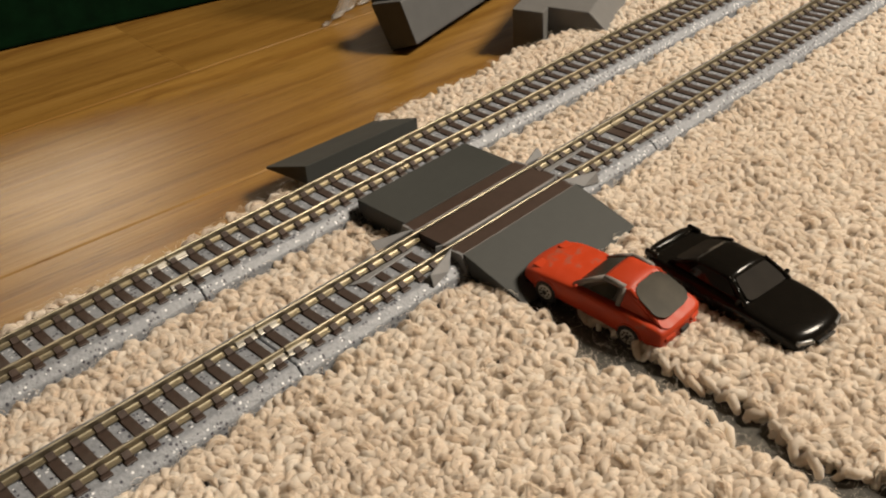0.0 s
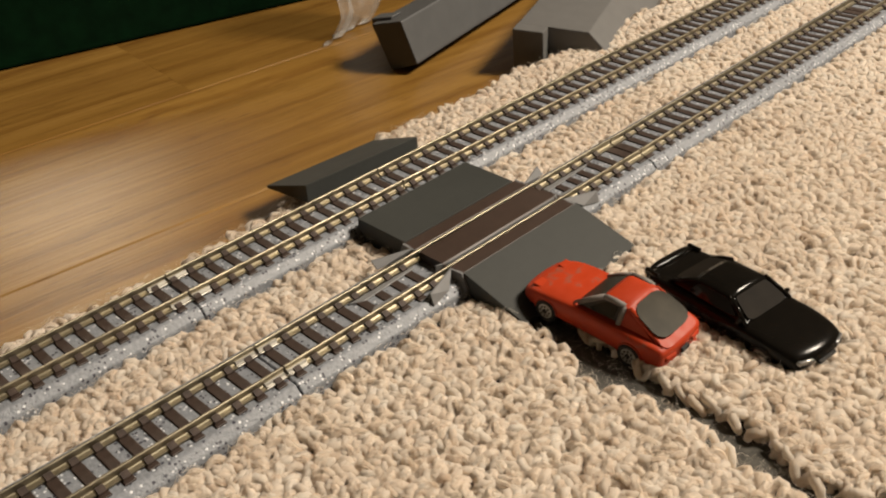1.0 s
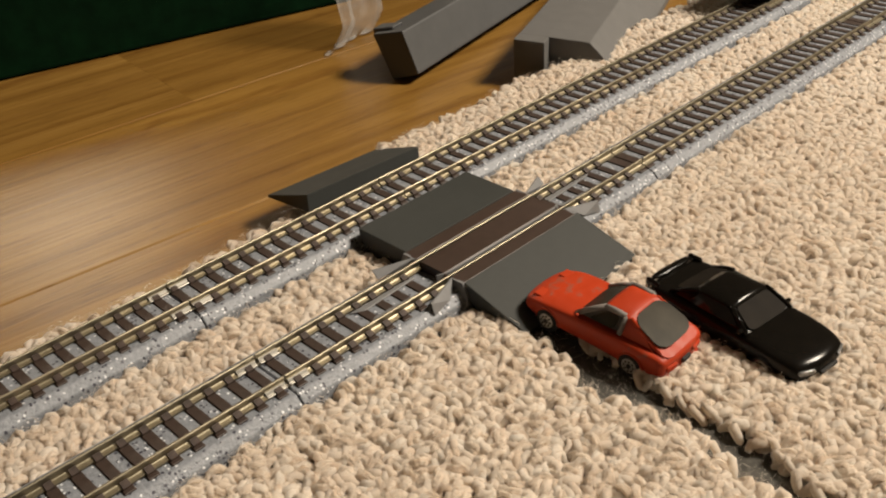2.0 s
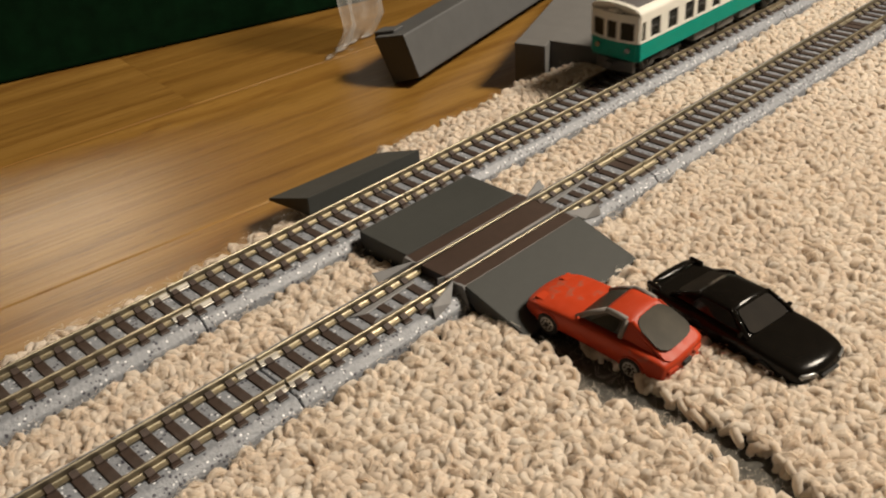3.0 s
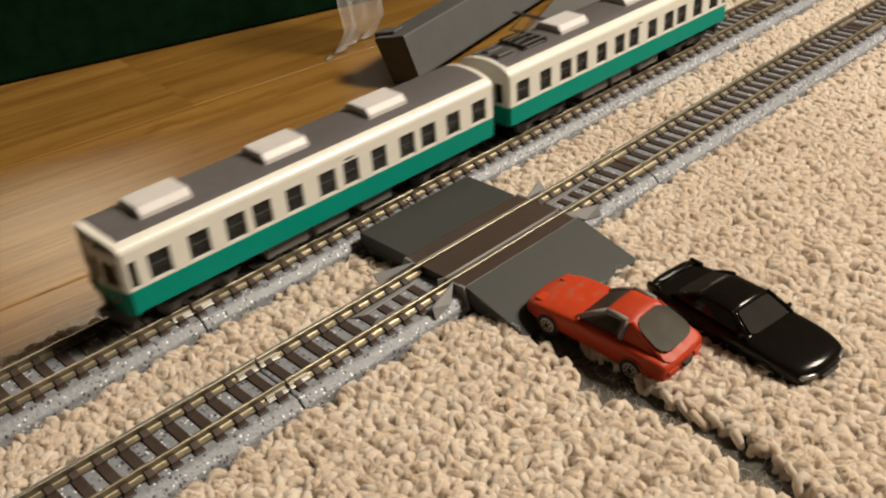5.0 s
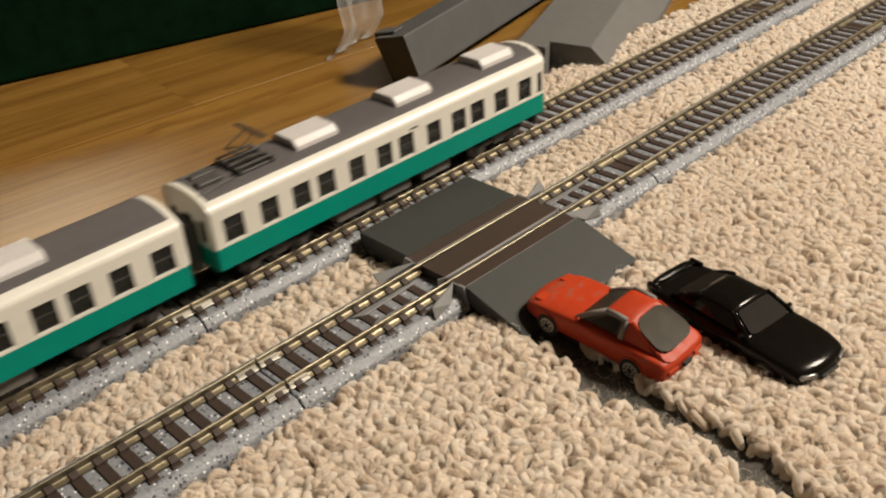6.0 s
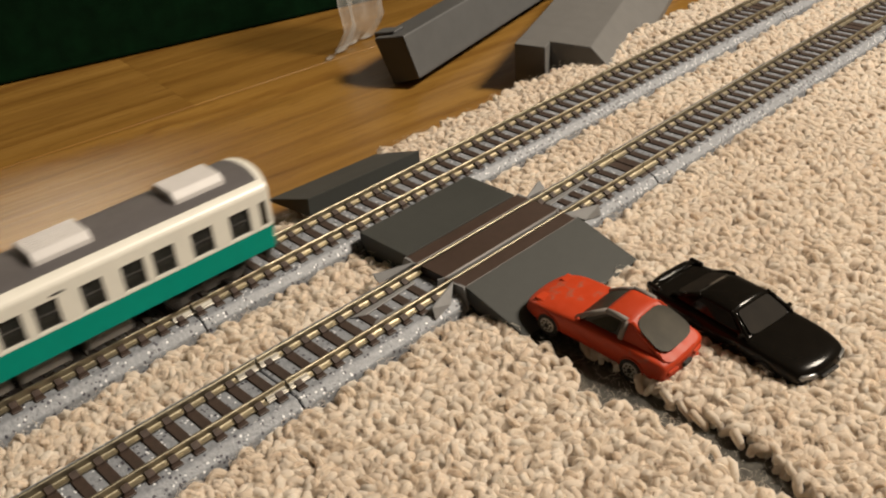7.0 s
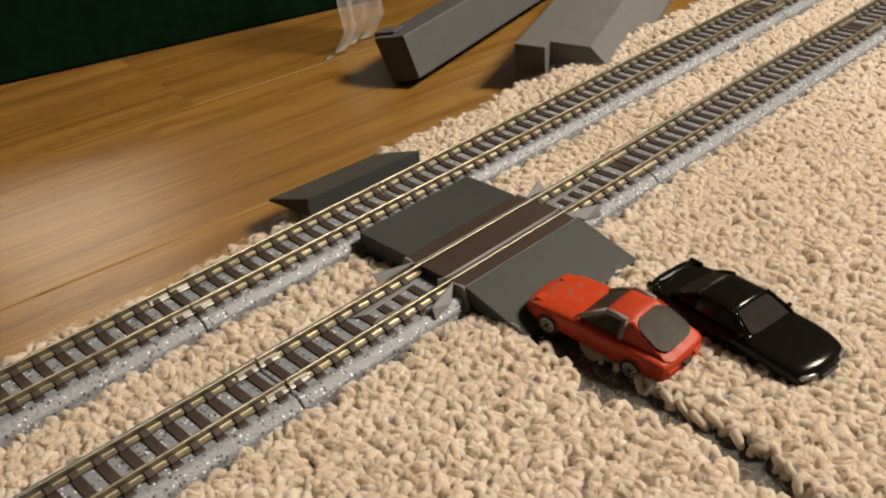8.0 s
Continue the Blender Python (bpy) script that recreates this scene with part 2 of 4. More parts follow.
def tube(points, r, n=6, bm=None, closed_ends=True):
    own = bmesh.new()
    rings = []
    for i, p in enumerate(points):
        p = Vector(p)
        d = (Vector(points[min(i + 1, len(points) - 1)]) - Vector(points[max(i - 1, 0)])).normalized()
        a = d.orthogonal().normalized()
        b = d.cross(a)
        rings.append([own.verts.new(p + r * (math.cos(k * math.tau / n) * a + math.sin(k * math.tau / n) * b)) for k in range(n)])
    for q, s in zip(rings, rings[1:]):
        off = min(range(n), key=lambda o: (s[o].co - q[0].co).length)
        for k in range(n):
            own.faces.new((q[k], q[(k + 1) % n], s[(k + 1 + off) % n], s[(k + off) % n]))
    if closed_ends:
        own.faces.new(rings[0][::-1])
        own.faces.new(rings[-1])
    return merge(bm, own)


# ---- the room ----
room = 2600.0
FLOOR_Z = -8.0
for name, b in (("wall_north", (-room, room, 2700, 2800, FLOOR_Z, 2400)), ("wall_south", (-room, room, -2800, -2700, FLOOR_Z, 2400)),
                ("wall_east", (room, room + 100, -2800, 2800, FLOOR_Z, 2400)), ("wall_west", (-room - 100, -room, -2800, 2800, FLOOR_Z, 2400))):
    tagged(part(name, box(*b), WALL_PAINT), "plain warm white painted room wall", "wall", kind="structure")
tagged(part("ceiling", box(-room - 100, room + 100, -2800, 2800, 2400, 2500), WALL_PAINT), "plain white painted ceiling of the room", "ceiling", kind="structure")

# wooden floor: long planks that run nearly along the tracks
floor = tagged(base_of("floor", 0, 0, 0, 0, 0, -5.67), "honey-brown varnished wooden plank floor", "floor", kind="structure")
part("underfloor", box(-2560, 2560, -2650, 2650, FLOOR_Z - 12, FLOOR_Z - 1.2), GROOVE, floor)
SEAM, PLANK = 169.0, 82.5


def plank_mesh(length):
    a, b, z = 0.06, PLANK - 0.06, FLOOR_Z
    return finish(prism([(a, z - 6), (b, z - 6), (b, z - 0.6), (b - 0.12, z - 0.25), (b - 0.5, z), (a + 0.5, z), (a + 0.12, z - 0.25), (a, z - 0.6)], 0, length), "plank", WOOD)


long_plank = plank_mesh(2000)
for row in range(-4, 6):
    cut = {0: 102.0, -1: -430.0, 1: -330.0}.get(row, -300.0 + 170 * (row % 3))
    for k in (-1, 0):
        ob = part("plank", long_plank, WOOD, floor)
        ob.matrix_basis = pose((cut + k * 2000.05) * MM, (SEAM + row * PLANK) * MM, 0)
far_planks = bmesh.new()
for row in list(range(-31, -4)) + list(range(6, 28)):
    box(-2560 + 10 * (row % 5), 2560, SEAM + row * PLANK + 0.25, SEAM + (row + 1) * PLANK - 0.25, FLOOR_Z - 6, FLOOR_Z, 0, far_planks)
for row in range(-4, 6):
    for x0, x1 in ((-2560, 0), (0, 2560)):
        cut = {0: 102.0, -1: -430.0, 1: -330.0}.get(row, -300.0 + 170 * (row % 3))
        a, b = (x0, cut - 2000.3) if x0 < 0 else (cut + 2000.3, x1)
        if b - a > 1:
            box(a, b, SEAM + row * PLANK + 0.25, SEAM + (row + 1) * PLANK - 0.25, FLOOR_Z - 6, FLOOR_Z, 0, far_planks)
tagged(part("far_planks", far_planks, WOOD, floor), kind="stuff")

# ---- the looped rug ----
RUG_EDGE = 65.0


def rug_edge(x):
    return RUG_EDGE - 12.6 + 11.1 / (1 + math.exp(-(x - 98) / 9)) - (1.2 if x < 80 else 0) + 0.9 * math.sin(x * 0.11) + 0.6 * math.sin(x * 0.37 + 1)


def furrow(x, y):
    """Inside the parted row of loops that bares the backing."""
    if y > -20:
        return False
    middle = 88.0 + (y + 25) * 0.09 + 1.3 * math.sin(y * 0.16)
    wide = 3.7 + 0.8 * math.sin(y * 0.23 + 1.0) + (1.8 if -52 < y < -26 else 0)
    return abs(x - middle) < wide


def loop_allowed(x, y):
    if y > rug_edge(x) or abs(y) < 11.6 or abs(y - 37.1) < 11.6:
        return False
    if 84 < x < 123.5 and (-27.5 < y < 27 or 45 < y):
        return False
    if y < -4 - 1.02 * (x + 20) or y < -131 + 0.47 * (x - 75):
        return False
    return not furrow(x, y)


rug = tagged(base_of("rug", 0, 0, 0), "thick cream wool rug of chunky curled loops", "rug")
rng = random.Random(4)
verts, faces = [], []


fverts, ffaces = [], []


def fibre(points, side, wide):
    """A fine flat strand of wool through the points."""
    s = len(fverts)
    last = len(points) - 1
    for i, p in enumerate(points):
        wd = side * wide * (1.1 - 0.8 * abs(2 * i / last - 1))
        fverts.extend(((p.x - wd.x) * MM, (p.y - wd.y) * MM, (p.z - wd.z) * MM) for wd in (wd, -wd))
    ffaces.extend((s + 2 * i, s + 2 * i + 1, s + 2 * i + 3, s + 2 * i + 2) for i in range(last))


def add_loop(x, y, far, low):
    """A soft round loop of wool yarn that flops to one side, with fine strands along it."""
    turn, lean = rng.uniform(0, math.tau), rng.uniform(0.4, 1.45) * rng.choice((-1, 1))
    w, h = rng.uniform(1.25, 1.95), rng.uniform(2.5, 3.15) if low else rng.uniform(2.8, 3.7)
    r, curl, skew = rng.uniform(0.62, 0.86), rng.uniform(-1.3, 1.3), rng.uniform(-0.6, 0.6)
    if low:
        r *= 1.15
    if y > 48 and x < 90:
        h *= 0.72
    rings, sides = (8, 6) if far or low else (15, 9)
    ct, st = math.cos(turn), math.sin(turn)
    pts = []
    for i in range(rings):
        a = math.pi * (i / (rings - 1) * 1.24 - 0.12)
        up = math.sin(a)
        u = math.cos(a) * w * (1 + 0.25 * up) + skew * up
        v = curl * math.sin(2 * a) * 0.5 + lean * up * abs(up) * 2.0
        z = up * h * (1 - 0.10 * abs(lean)) - 3.0
        pts.append(Vector((x + u * ct - v * st, y + u * st + v * ct, z)))
    axes = []
    for i, p in enumerate(pts):
        d = (pts[min(i + 1, rings - 1)] - pts[max(i - 1, 0)]).normalized()
        a = Vector((-st, ct, 0.02))
        a = (a - d * a.dot(d)).normalized()
        axes.append((a, d.cross(a)))
    core = 1.0 if far or low else 0.84
    start = len(verts)
    lump, phase = rng.uniform(0.03, 0.09), rng.uniform(0, math.tau)
    for i, p in enumerate(pts):
        a, b = axes[i]
        swell = r * core * (0.66 + 0.46 * math.sin(math.pi * i / (rings - 1)))
        for k in range(sides):
            t = k * math.tau / sides
            g = 1 + lump * math.sin(3 * t + i * 0.9 + phase)
            q = p + swell * g * (math.cos(t) * a + math.sin(t) * b)
            verts.append((q.x * MM, q.y * MM, q.z * MM))
    for i in range(rings - 1):
        for k in range(sides):
            n = (k + 1) % sides
            faces.append((start + i * sides + k, start + i * sides + n, start + (i + 1) * sides + n, start + (i + 1) * sides + k))
    if far or low:
        return
    # the yarn: loose strands wound round the core
    last = rings - 1
    for _ in range(62 if x < 135 else 26):
        t0, tw = rng.uniform(0, math.tau), rng.uniform(0.5, 4.5)
        i0, span = rng.randrange(0, 4), rng.randrange(8, 11)
        out = rng.gauss(1.16, 0.11) + (rng.uniform(0.2, 0.9) if rng.random() < 0.10 else 0)
        wob, ph = rng.uniform(0.02, 0.14), rng.uniform(0, math.tau)
        row = []
        for n in range(7):
            i = min(last, i0 + round(n * span / 6))
            a, b = axes[i]
            t = t0 + tw * i / rings
            puff = 0.66 + 0.46 * math.sin(math.pi * i / last)
            row.append(pts[i] + (out + wob * math.sin(n * 1.7 + ph)) * r * core * puff * (math.cos(t) * a + math.sin(t) * b))
        a, b = axes[min(last, i0 + span // 2)]
        t = t0 + tw * (i0 + span // 2) / rings + rng.uniform(-0.7, 0.7)
        fibre(row, math.cos(t) * b - math.sin(t) * a, rng.uniform(0.04, 0.09) if out < 1.35 else 0.025)


PITCH = 3.0
for low in (False, True):
    for row in range(int(-132 / PITCH), int(72 / PITCH)):
        for col in range(int(-34 / PITCH), int(345 / PITCH)):
            x = (col + 0.5 * (row % 2) + 0.5 * low) * PITCH + rng.uniform(-1.0, 1.0)
            y = (row + 0.4 * low) * PITCH + rng.uniform(-1.0, 1.0)
            if loop_allowed(x, y):
                add_loop(x, y, x > 200, low)
            if low:
                for k in (0.5, 1.0):
                    x, y = x + k * PITCH * 0.8 + rng.uniform(-0.7, 0.7), y + (0.35 if k < 1 else -0.6) * PITCH + rng.uniform(-0.7, 0.7)
                    if loop_allowed(x, y):
                        add_loop(x, y, True, True)
pile = bpy.data.meshes.new("pile")
pile.from_pydata(verts, [], faces)
pile.materials.append(RUG)
pile.shade_smooth()
tagged(part("pile", pile, RUG, rug, "curled cream wool pile"), kind="stuff")
# stray fibres that stand out from the yarn
for _ in range(50000):
    x, y = rng.uniform(-22, 215), rng.uniform(-124, 64)
    parted = furrow(x, y)
    if not loop_allowed(x, y) and not (parted and rng.random() < 0.5):
        continue
    a, z0 = rng.uniform(0, math.tau), rng.uniform(-2.9, -1.2) if parted else rng.uniform(-1.3, 0.8)
    l, bend = rng.uniform(1.2, 3.0), rng.uniform(1.2, 3.0) * rng.choice((-1, 1))
    row = [Vector((x + math.cos(a + bend * t) * l * t, y + math.sin(a + bend * t) * l * t, z0 + 0.9 * math.sin(t * 2.4))) for t in (0, 0.25, 0.5, 0.75, 1.0)]
    fibre(row, Vector((-math.sin(a), math.cos(a), 0.4)), 0.018 if parted else rng.uniform(0.03, 0.05))
fuzz = bpy.data.meshes.new("fuzz")
fuzz.from_pydata(fverts, [], ffaces)
fuzz.materials.append(RUG)
tagged(part("fuzz", fuzz, RUG, rug, "fine stray wool fuzz"), kind="stuff")
edge = [(x, rug_edge(x) - 1.2) for x in range(-30, 361, 6)]
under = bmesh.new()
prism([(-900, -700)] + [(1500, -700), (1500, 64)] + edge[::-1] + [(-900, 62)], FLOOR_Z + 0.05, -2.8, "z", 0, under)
part("backing", under, BACKING, rug, "dark woven rug backing with furrow shade in its colour")
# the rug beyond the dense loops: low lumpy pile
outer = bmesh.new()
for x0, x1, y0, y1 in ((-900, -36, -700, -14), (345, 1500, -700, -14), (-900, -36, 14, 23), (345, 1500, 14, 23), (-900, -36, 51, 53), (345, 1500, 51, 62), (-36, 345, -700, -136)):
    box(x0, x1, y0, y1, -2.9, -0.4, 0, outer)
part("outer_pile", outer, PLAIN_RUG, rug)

# ---- model railway tracks ----
GAUGE = 4.95
TIE = 4.67
BED = [(-10.4, -2.4), (10.4, -2.4), (10.2, 0.75), (8.5, 2.5), (-8.5, 2.5), (-10.2, 0.75)]
RAIL_SECTION = [(-1.3, 2.9), (1.3, 2.9), (1.3, 3.16), (0.32, 3.4), (0.17, 3.5), (0.17, 4.5), (0.27, 4.6), (0.27, 4.92), (0.19, 5.0),
                (-0.19, 5.0), (-0.27, 4.92), (-0.27, 4.6), (-0.17, 4.5), (-0.17, 3.5), (-0.32, 3.4), (-1.3, 3.16)]


def tie_mesh():
    bm = box(-1.12, 1.12, -7.6, 7.6, 2.25, 2.85, 0.12)
    for y in (-GAUGE, GAUGE):
        for s in (-1, 1):
            prism([(y + s * 0.36, 2.7), (y + s * 0.36, 3.9), (y + s * 0.85, 3.72), (y + s * 1.75, 3.35), (y + s * 1.75, 2.7)], -0.78, 0.78, "x", 0, bm)
    return finish(bm, "sleeper", SLEEPER)


SLEEPER_MESH = tie_mesh()


def track_section(x0, x1, y, first_tie, skip=None, label="grey roadbed model railway track with brown sleepers"):
    """One snap-together length of track from x0 to x1, whose sleepers keep to the count from first_tie."""
    t = tagged(base_of("track_section", x0, y, 0), label, "model track", "model track sections laid end to end")
    part("roadbed", prism(BED, 0.14, x1 - x0 - 0.14, "x", 0.25), BALLAST, t, "speckled blue-grey roadbed")
    for s in (-1, 1):
        part("rail", prism([(u + s * GAUGE, v) for u, v in RAIL_SECTION], 0.2, x1 - x0 - 0.2), RAIL, t)
    wide = [u for u, v in ((1.75, x0), (x1 - x0 - 1.75, x1)) if v > 150]
    for x in wide:
        part("end_sleeper", box(x - 1.5, x + 1.5, -7.2, 7.2, 2.25, 2.85, 0.12), SLEEPER, t, "wide end sleeper")
    k = math.ceil((x0 + (5.2 if x0 > 150 else 1.2) - first_tie) / TIE)
    count = 0
    rest = bmesh.new()
    while first_tie + k * TIE < x1 - (5.0 if x1 > 150 else 1.2):
        x = first_tie + k * TIE
        k += 1
        if skip and skip(x):
            continue
        if -35 < x < 330:
            ob = part("sleeper", SLEEPER_MESH, SLEEPER, t)
            ob.matrix_basis = pose((x - x0) * MM, 0, 0)
        else:
            box(x - x0 - 1.12, x - x0 + 1.12, -7.7, 7.7, 2.25, 2.98, 0, rest)
            count += 1
    if count:
        tagged(part("far_sleepers", rest, SLEEPER, t), kind="stuff")
    else:
        rest.free()
    return t


def rail_joiners(t, x, material):
    for s in (-1, 1):
        bm = prism([(s * GAUGE - 1.4, 2.88), (s * GAUGE + 1.4, 2.88), (s * GAUGE + 1.35, 3.3), (s * GAUGE + 0.9, 3.35), (s * GAUGE + 0.5, 3.95),
                    (s * GAUGE - 0.5, 3.95), (s * GAUGE - 0.9, 3.35), (s * GAUGE - 1.35, 3.3)], x - 5.0, x - 0.35, "x", 0.08)
        prism([(s * GAUGE - 1.4, 2.88), (s * GAUGE + 1.4, 2.88), (s * GAUGE + 1.35, 3.3), (s * GAUGE + 0.9, 3.35), (s * GAUGE + 0.5, 3.95),
               (s * GAUGE - 0.5, 3.95), (s * GAUGE - 0.9, 3.35), (s * GAUGE - 1.35, 3.3)], x + 0.35, x + 5.0, "x", 0.08, bm)
        box(x - 0.5, x + 0.5, s * GAUGE - 1.2, s * GAUGE + 1.2, 2.9, 3.25, 0, bm)
        part("rail_joiner", bm, material, t, "metal rail joiner")


BACK_Y = 37.1
BACK_TIE, FRONT_TIE = 0.0, 3.9
for a, b in ((-285, 40.7), (40.7, 104.7), (104.7, 290.7), (290.7, 538.7), (538.7, 786.7)):
    s = track_section(a, b, BACK_Y, BACK_TIE)
    if 0 < a < 100:
        rail_joiners(s, 0, JOINER)
DECK0, DECK1 = 84.0, 122.6
for a, b in ((-210, 38.9), (38.9, 156.0), (156.0, 290.0), (290.0, 538.0), (538.0, 786.0)):
    s = track_section(a, b, 0, FRONT_TIE, lambda x: DECK0 - 1 < x < DECK1 + 1)
    if 0 < a < 100:
        rail_joiners(s, 0, JOINER)

# ---- the level crossing ----
crossing = tagged(base_of("crossing_deck", DECK0, 0, 0), "dark brown plastic crossing deck set between the rails", "level crossing")
L = DECK1 - DECK0
part("centre_plank", prism([(-3.7, 2.4), (4.35, 2.4), (4.35, 4.75), (4.1, 4.95), (-3.3, 4.95), (-3.7, 4.6)], 0, L, "x", 0.12, None, 2), DECK_BROWN, crossing)
for s in (-1, 1):
    sec = [(s * 5.52, 2.4), (s * 5.52, 4.95), (s * 9.5, 4.95), (s * 9.5, 2.4)]
    part("side_plank", prism(sec, 0, L, "x", 0.1), DECK_BROWN, crossing)
# a worn pale lip along the flangeway, and thin tapering guides at both ends
lip = [(-1.6, -2.6), (1.5, -3.5), (9, -3.72), (22, -3.6), (30, -3.74), (L - 1.5, -3.5), (L + 1.6, -2.6), (L + 1.6, -2.85), (L - 1.3, -3.92), (30, -4.0), (9, -4.0), (1.3, -3.92), (-1.6, -2.85)]
part("flangeway_lip", prism(lip, 2.6, 4.85, "z"), PALE_GREY, crossing, "worn pale grey flangeway lip")
for end, way in ((0, -1), (L, 1)):
    for s in (-1, 1):
        bm = bmesh.new()
        if s < 0:
            blade = [(end + way * 0.2, -5.9, 5.0), (end + way * 9.3, -8.7, 4.3), (end + way * 9.3, -9.5, 1.5), (end + way * 4.0, -8.8, 2.5)]
        else:
            blade = [(end + way * 0.2, 6.2, 5.0), (end + way * 9.3, 10.0, 4.7), (end + way * 9.3, 8.2, 3.1), (end + way * 3.0, 7.0, 3.3)]
        v = [bm.verts.new((x, y + d, z)) for x, y, z in blade for d in (0, s * 0.4)]
        bmesh.ops.convex_hull(bm, input=v)
        part("end_guide", bm, PALE_GREY, crossing, "thin pale grey tapered guide")
        cap = prism([(s * 9.5, 5.0), (s * 5.8, 4.9), (s * 5.8, 2.5), (s * 10.9, -1.0), (s * 10.9, 1.6)], end - 0.35, end + 0.35, "x")
        part("end_cap", cap, PALE_GREY, crossing, "pale grey end cap")
    bm = bmesh.new()
    for s in (-1, 1):
        a, b = sorted((end + way * 3.5, end + way * 22))
        prism([(a, s * 3.4), (b, s * 3.4), (b - (3 if way > 0 else 0), s * 2.5), (a + (3 if way < 0 else 0), s * 1.6)], 2.45, 3.0, "z", 0.1, bm)
    part("rerailing_plate", bm, PALE_GREY, crossing, "pale grey rerailing guide")

island = tagged(base_of("crossing_island", 84.6, 0, 0), "flat dark grey plastic slab between the two tracks", "level crossing", "grey crossing slabs")
part("slab", prism([(12.9, -1.2), (23.6, -1.2), (26.4, 2.4), (26.4, 5.05), (9.7, 5.05), (9.7, 2.4)], 0, 37.3, "x", 0.22, None, 2), DARK_GREY, island)
ramp_near = tagged(base_of("crossing_ramp", 84.2, 0, 0), "dark grey plastic wedge ramp on the rug under a toy car", "ramp", "grey crossing ramps")
part("wedge", prism([(-9.6, 5.05), (-9.6, 2.4), (-13.0, -1.0), (-27.2, -1.0), (-27.2, -0.1)], 0, 39.0, "x", 0.18, None, 2), DARK_GREY, ramp_near)
ramp_far = tagged(base_of("crossing_ramp", 85.0, 47.0, 0, -1.5, 2.2, 0), "dark grey plastic wedge ramp perched on the rug's edge", "ramp", "grey crossing ramps")
part("wedge", prism([(0, 6.7), (0, 1.6), (18.5, 0.2), (18.5, 0.9)], 0, 39.0, "x", 0.18, None, 2), DARK_GREY, ramp_far)

# ---- things behind the tracks ----
green = tagged(base_of("storage_box", 147.4, 219.4, FLOOR_Z, 0, 0, -15.4), "dark green card storage box standing on the floor", "box")
part("body", box(-330, 150, 0, 180, 0.6, 38, 1.2, segments=2), GREEN_BOX, green)
part("lid", box(-332, 152, -1.4, 182, 38.2, 48, 1.2, segments=2), GREEN_BOX, green)

bar = tagged(base_of("grey_beam", 176.5, 103, 0, 0, 0, 13.5), "long mid-grey plastic beam tipped on its side on the floor", "plastic beam")
part("shell", prism([(11.5, FLOOR_Z + 0.05), (0, FLOOR_Z + 4.0), (5.6, 11.0), (18.6, 8.2)], 0, 150, "x", 0.7, None, 2), BLOCK_GREY, bar)
part("end_lip", prism([(12, 8.2), (20.5, 7.2), (20.5, 9.0), (11.5, 10.8)], 3, 9, "x", 0.3), BLOCK_GREY, bar)
pier = tagged(base_of("grey_pier", 197.5, 77, FLOOR_Z, 0, 0, 24), "stepped mid-grey plastic bridge pier lying on the floor", "bridge pier")
part("body", prism([(0, 0), (0, 16), (-11, 15.4), (-25, 14.4), (-36, 3), (-36, 0)], 6, 120, "x", 0.5, None, 2), PIER_GREY, pier)
part("end_block", prism([(0.1, 0), (0.1, 16.1), (-10.8, 15.5), (-10.8, 0)], 0, 6, "x", 0.4, None, 2), PIER_GREY, pier)

film = tagged(base_of("plastic_film", 0, 0, FLOOR_Z), "crumpled clear plastic film propped up behind the beam", "plastic film")
sheet = bmesh.new()
rows = []
for j in range(25):
    v = j / 24
    line = []
    for i in range(19):
        u = i / 18
        wave = 2.6 * math.sin(u * 9 + v * 2.0) * (0.3 + 0.7 * v) + 1.3 * math.sin(u * 21 + v * 7 + 1) + 0.8 * noise.noise((u * 6, v * 6, 3))
        foot = max(0.0, 1 - v * 5)
        line.append(sheet.verts.new((181 + 29 * u + 6 * v + 0.6 * wave - 10 * foot, 151 + 8 * u + 10 * v - wave + 3 * foot, 0.4 + 62 * max(0, v - 0.08) + 0.5 * abs(math.sin(u * 17)))))
    rows.append(line)
for a, b in zip(rows, rows[1:]):
    for i in range(18):
        sheet.faces.new((a[i], a[i + 1], b[i + 1], b[i]))
bmesh.ops.solidify(sheet, geom=sheet.faces[:], thickness=0.12)
part("sheet", sheet, FILM, film, smooth=True)


# ---- the toy cars ----
def loft(stations, bm=None, power=0.0):
    """Closed skin through rings of points; each ring is one half outline, mirrored across x = 0."""
    own = bmesh.new()
    rings = []
    for y, half in stations:
        ring = [own.verts.new((x, y, z)) for x, z in half] + [own.verts.new((-x, y, z)) for x, z in reversed(half) if x > 1e-6]
        rings.append(ring)
    n = len(rings[0])
    for a, b in zip(rings, rings[1:]):
        for k in range(n):
            own.faces.new((a[k], a[(k + 1) % n], b[(k + 1) % n], b[k]))
    own.faces.new(rings[0])
    own.faces.new(rings[-1][::-1])
    return merge(bm, own)


def smooth_part(ob, levels=2):
    m = ob.modifiers.new("round", "SUBSURF")
    m.levels = m.render_levels = levels
    ob.data.shade_smooth()
    return ob


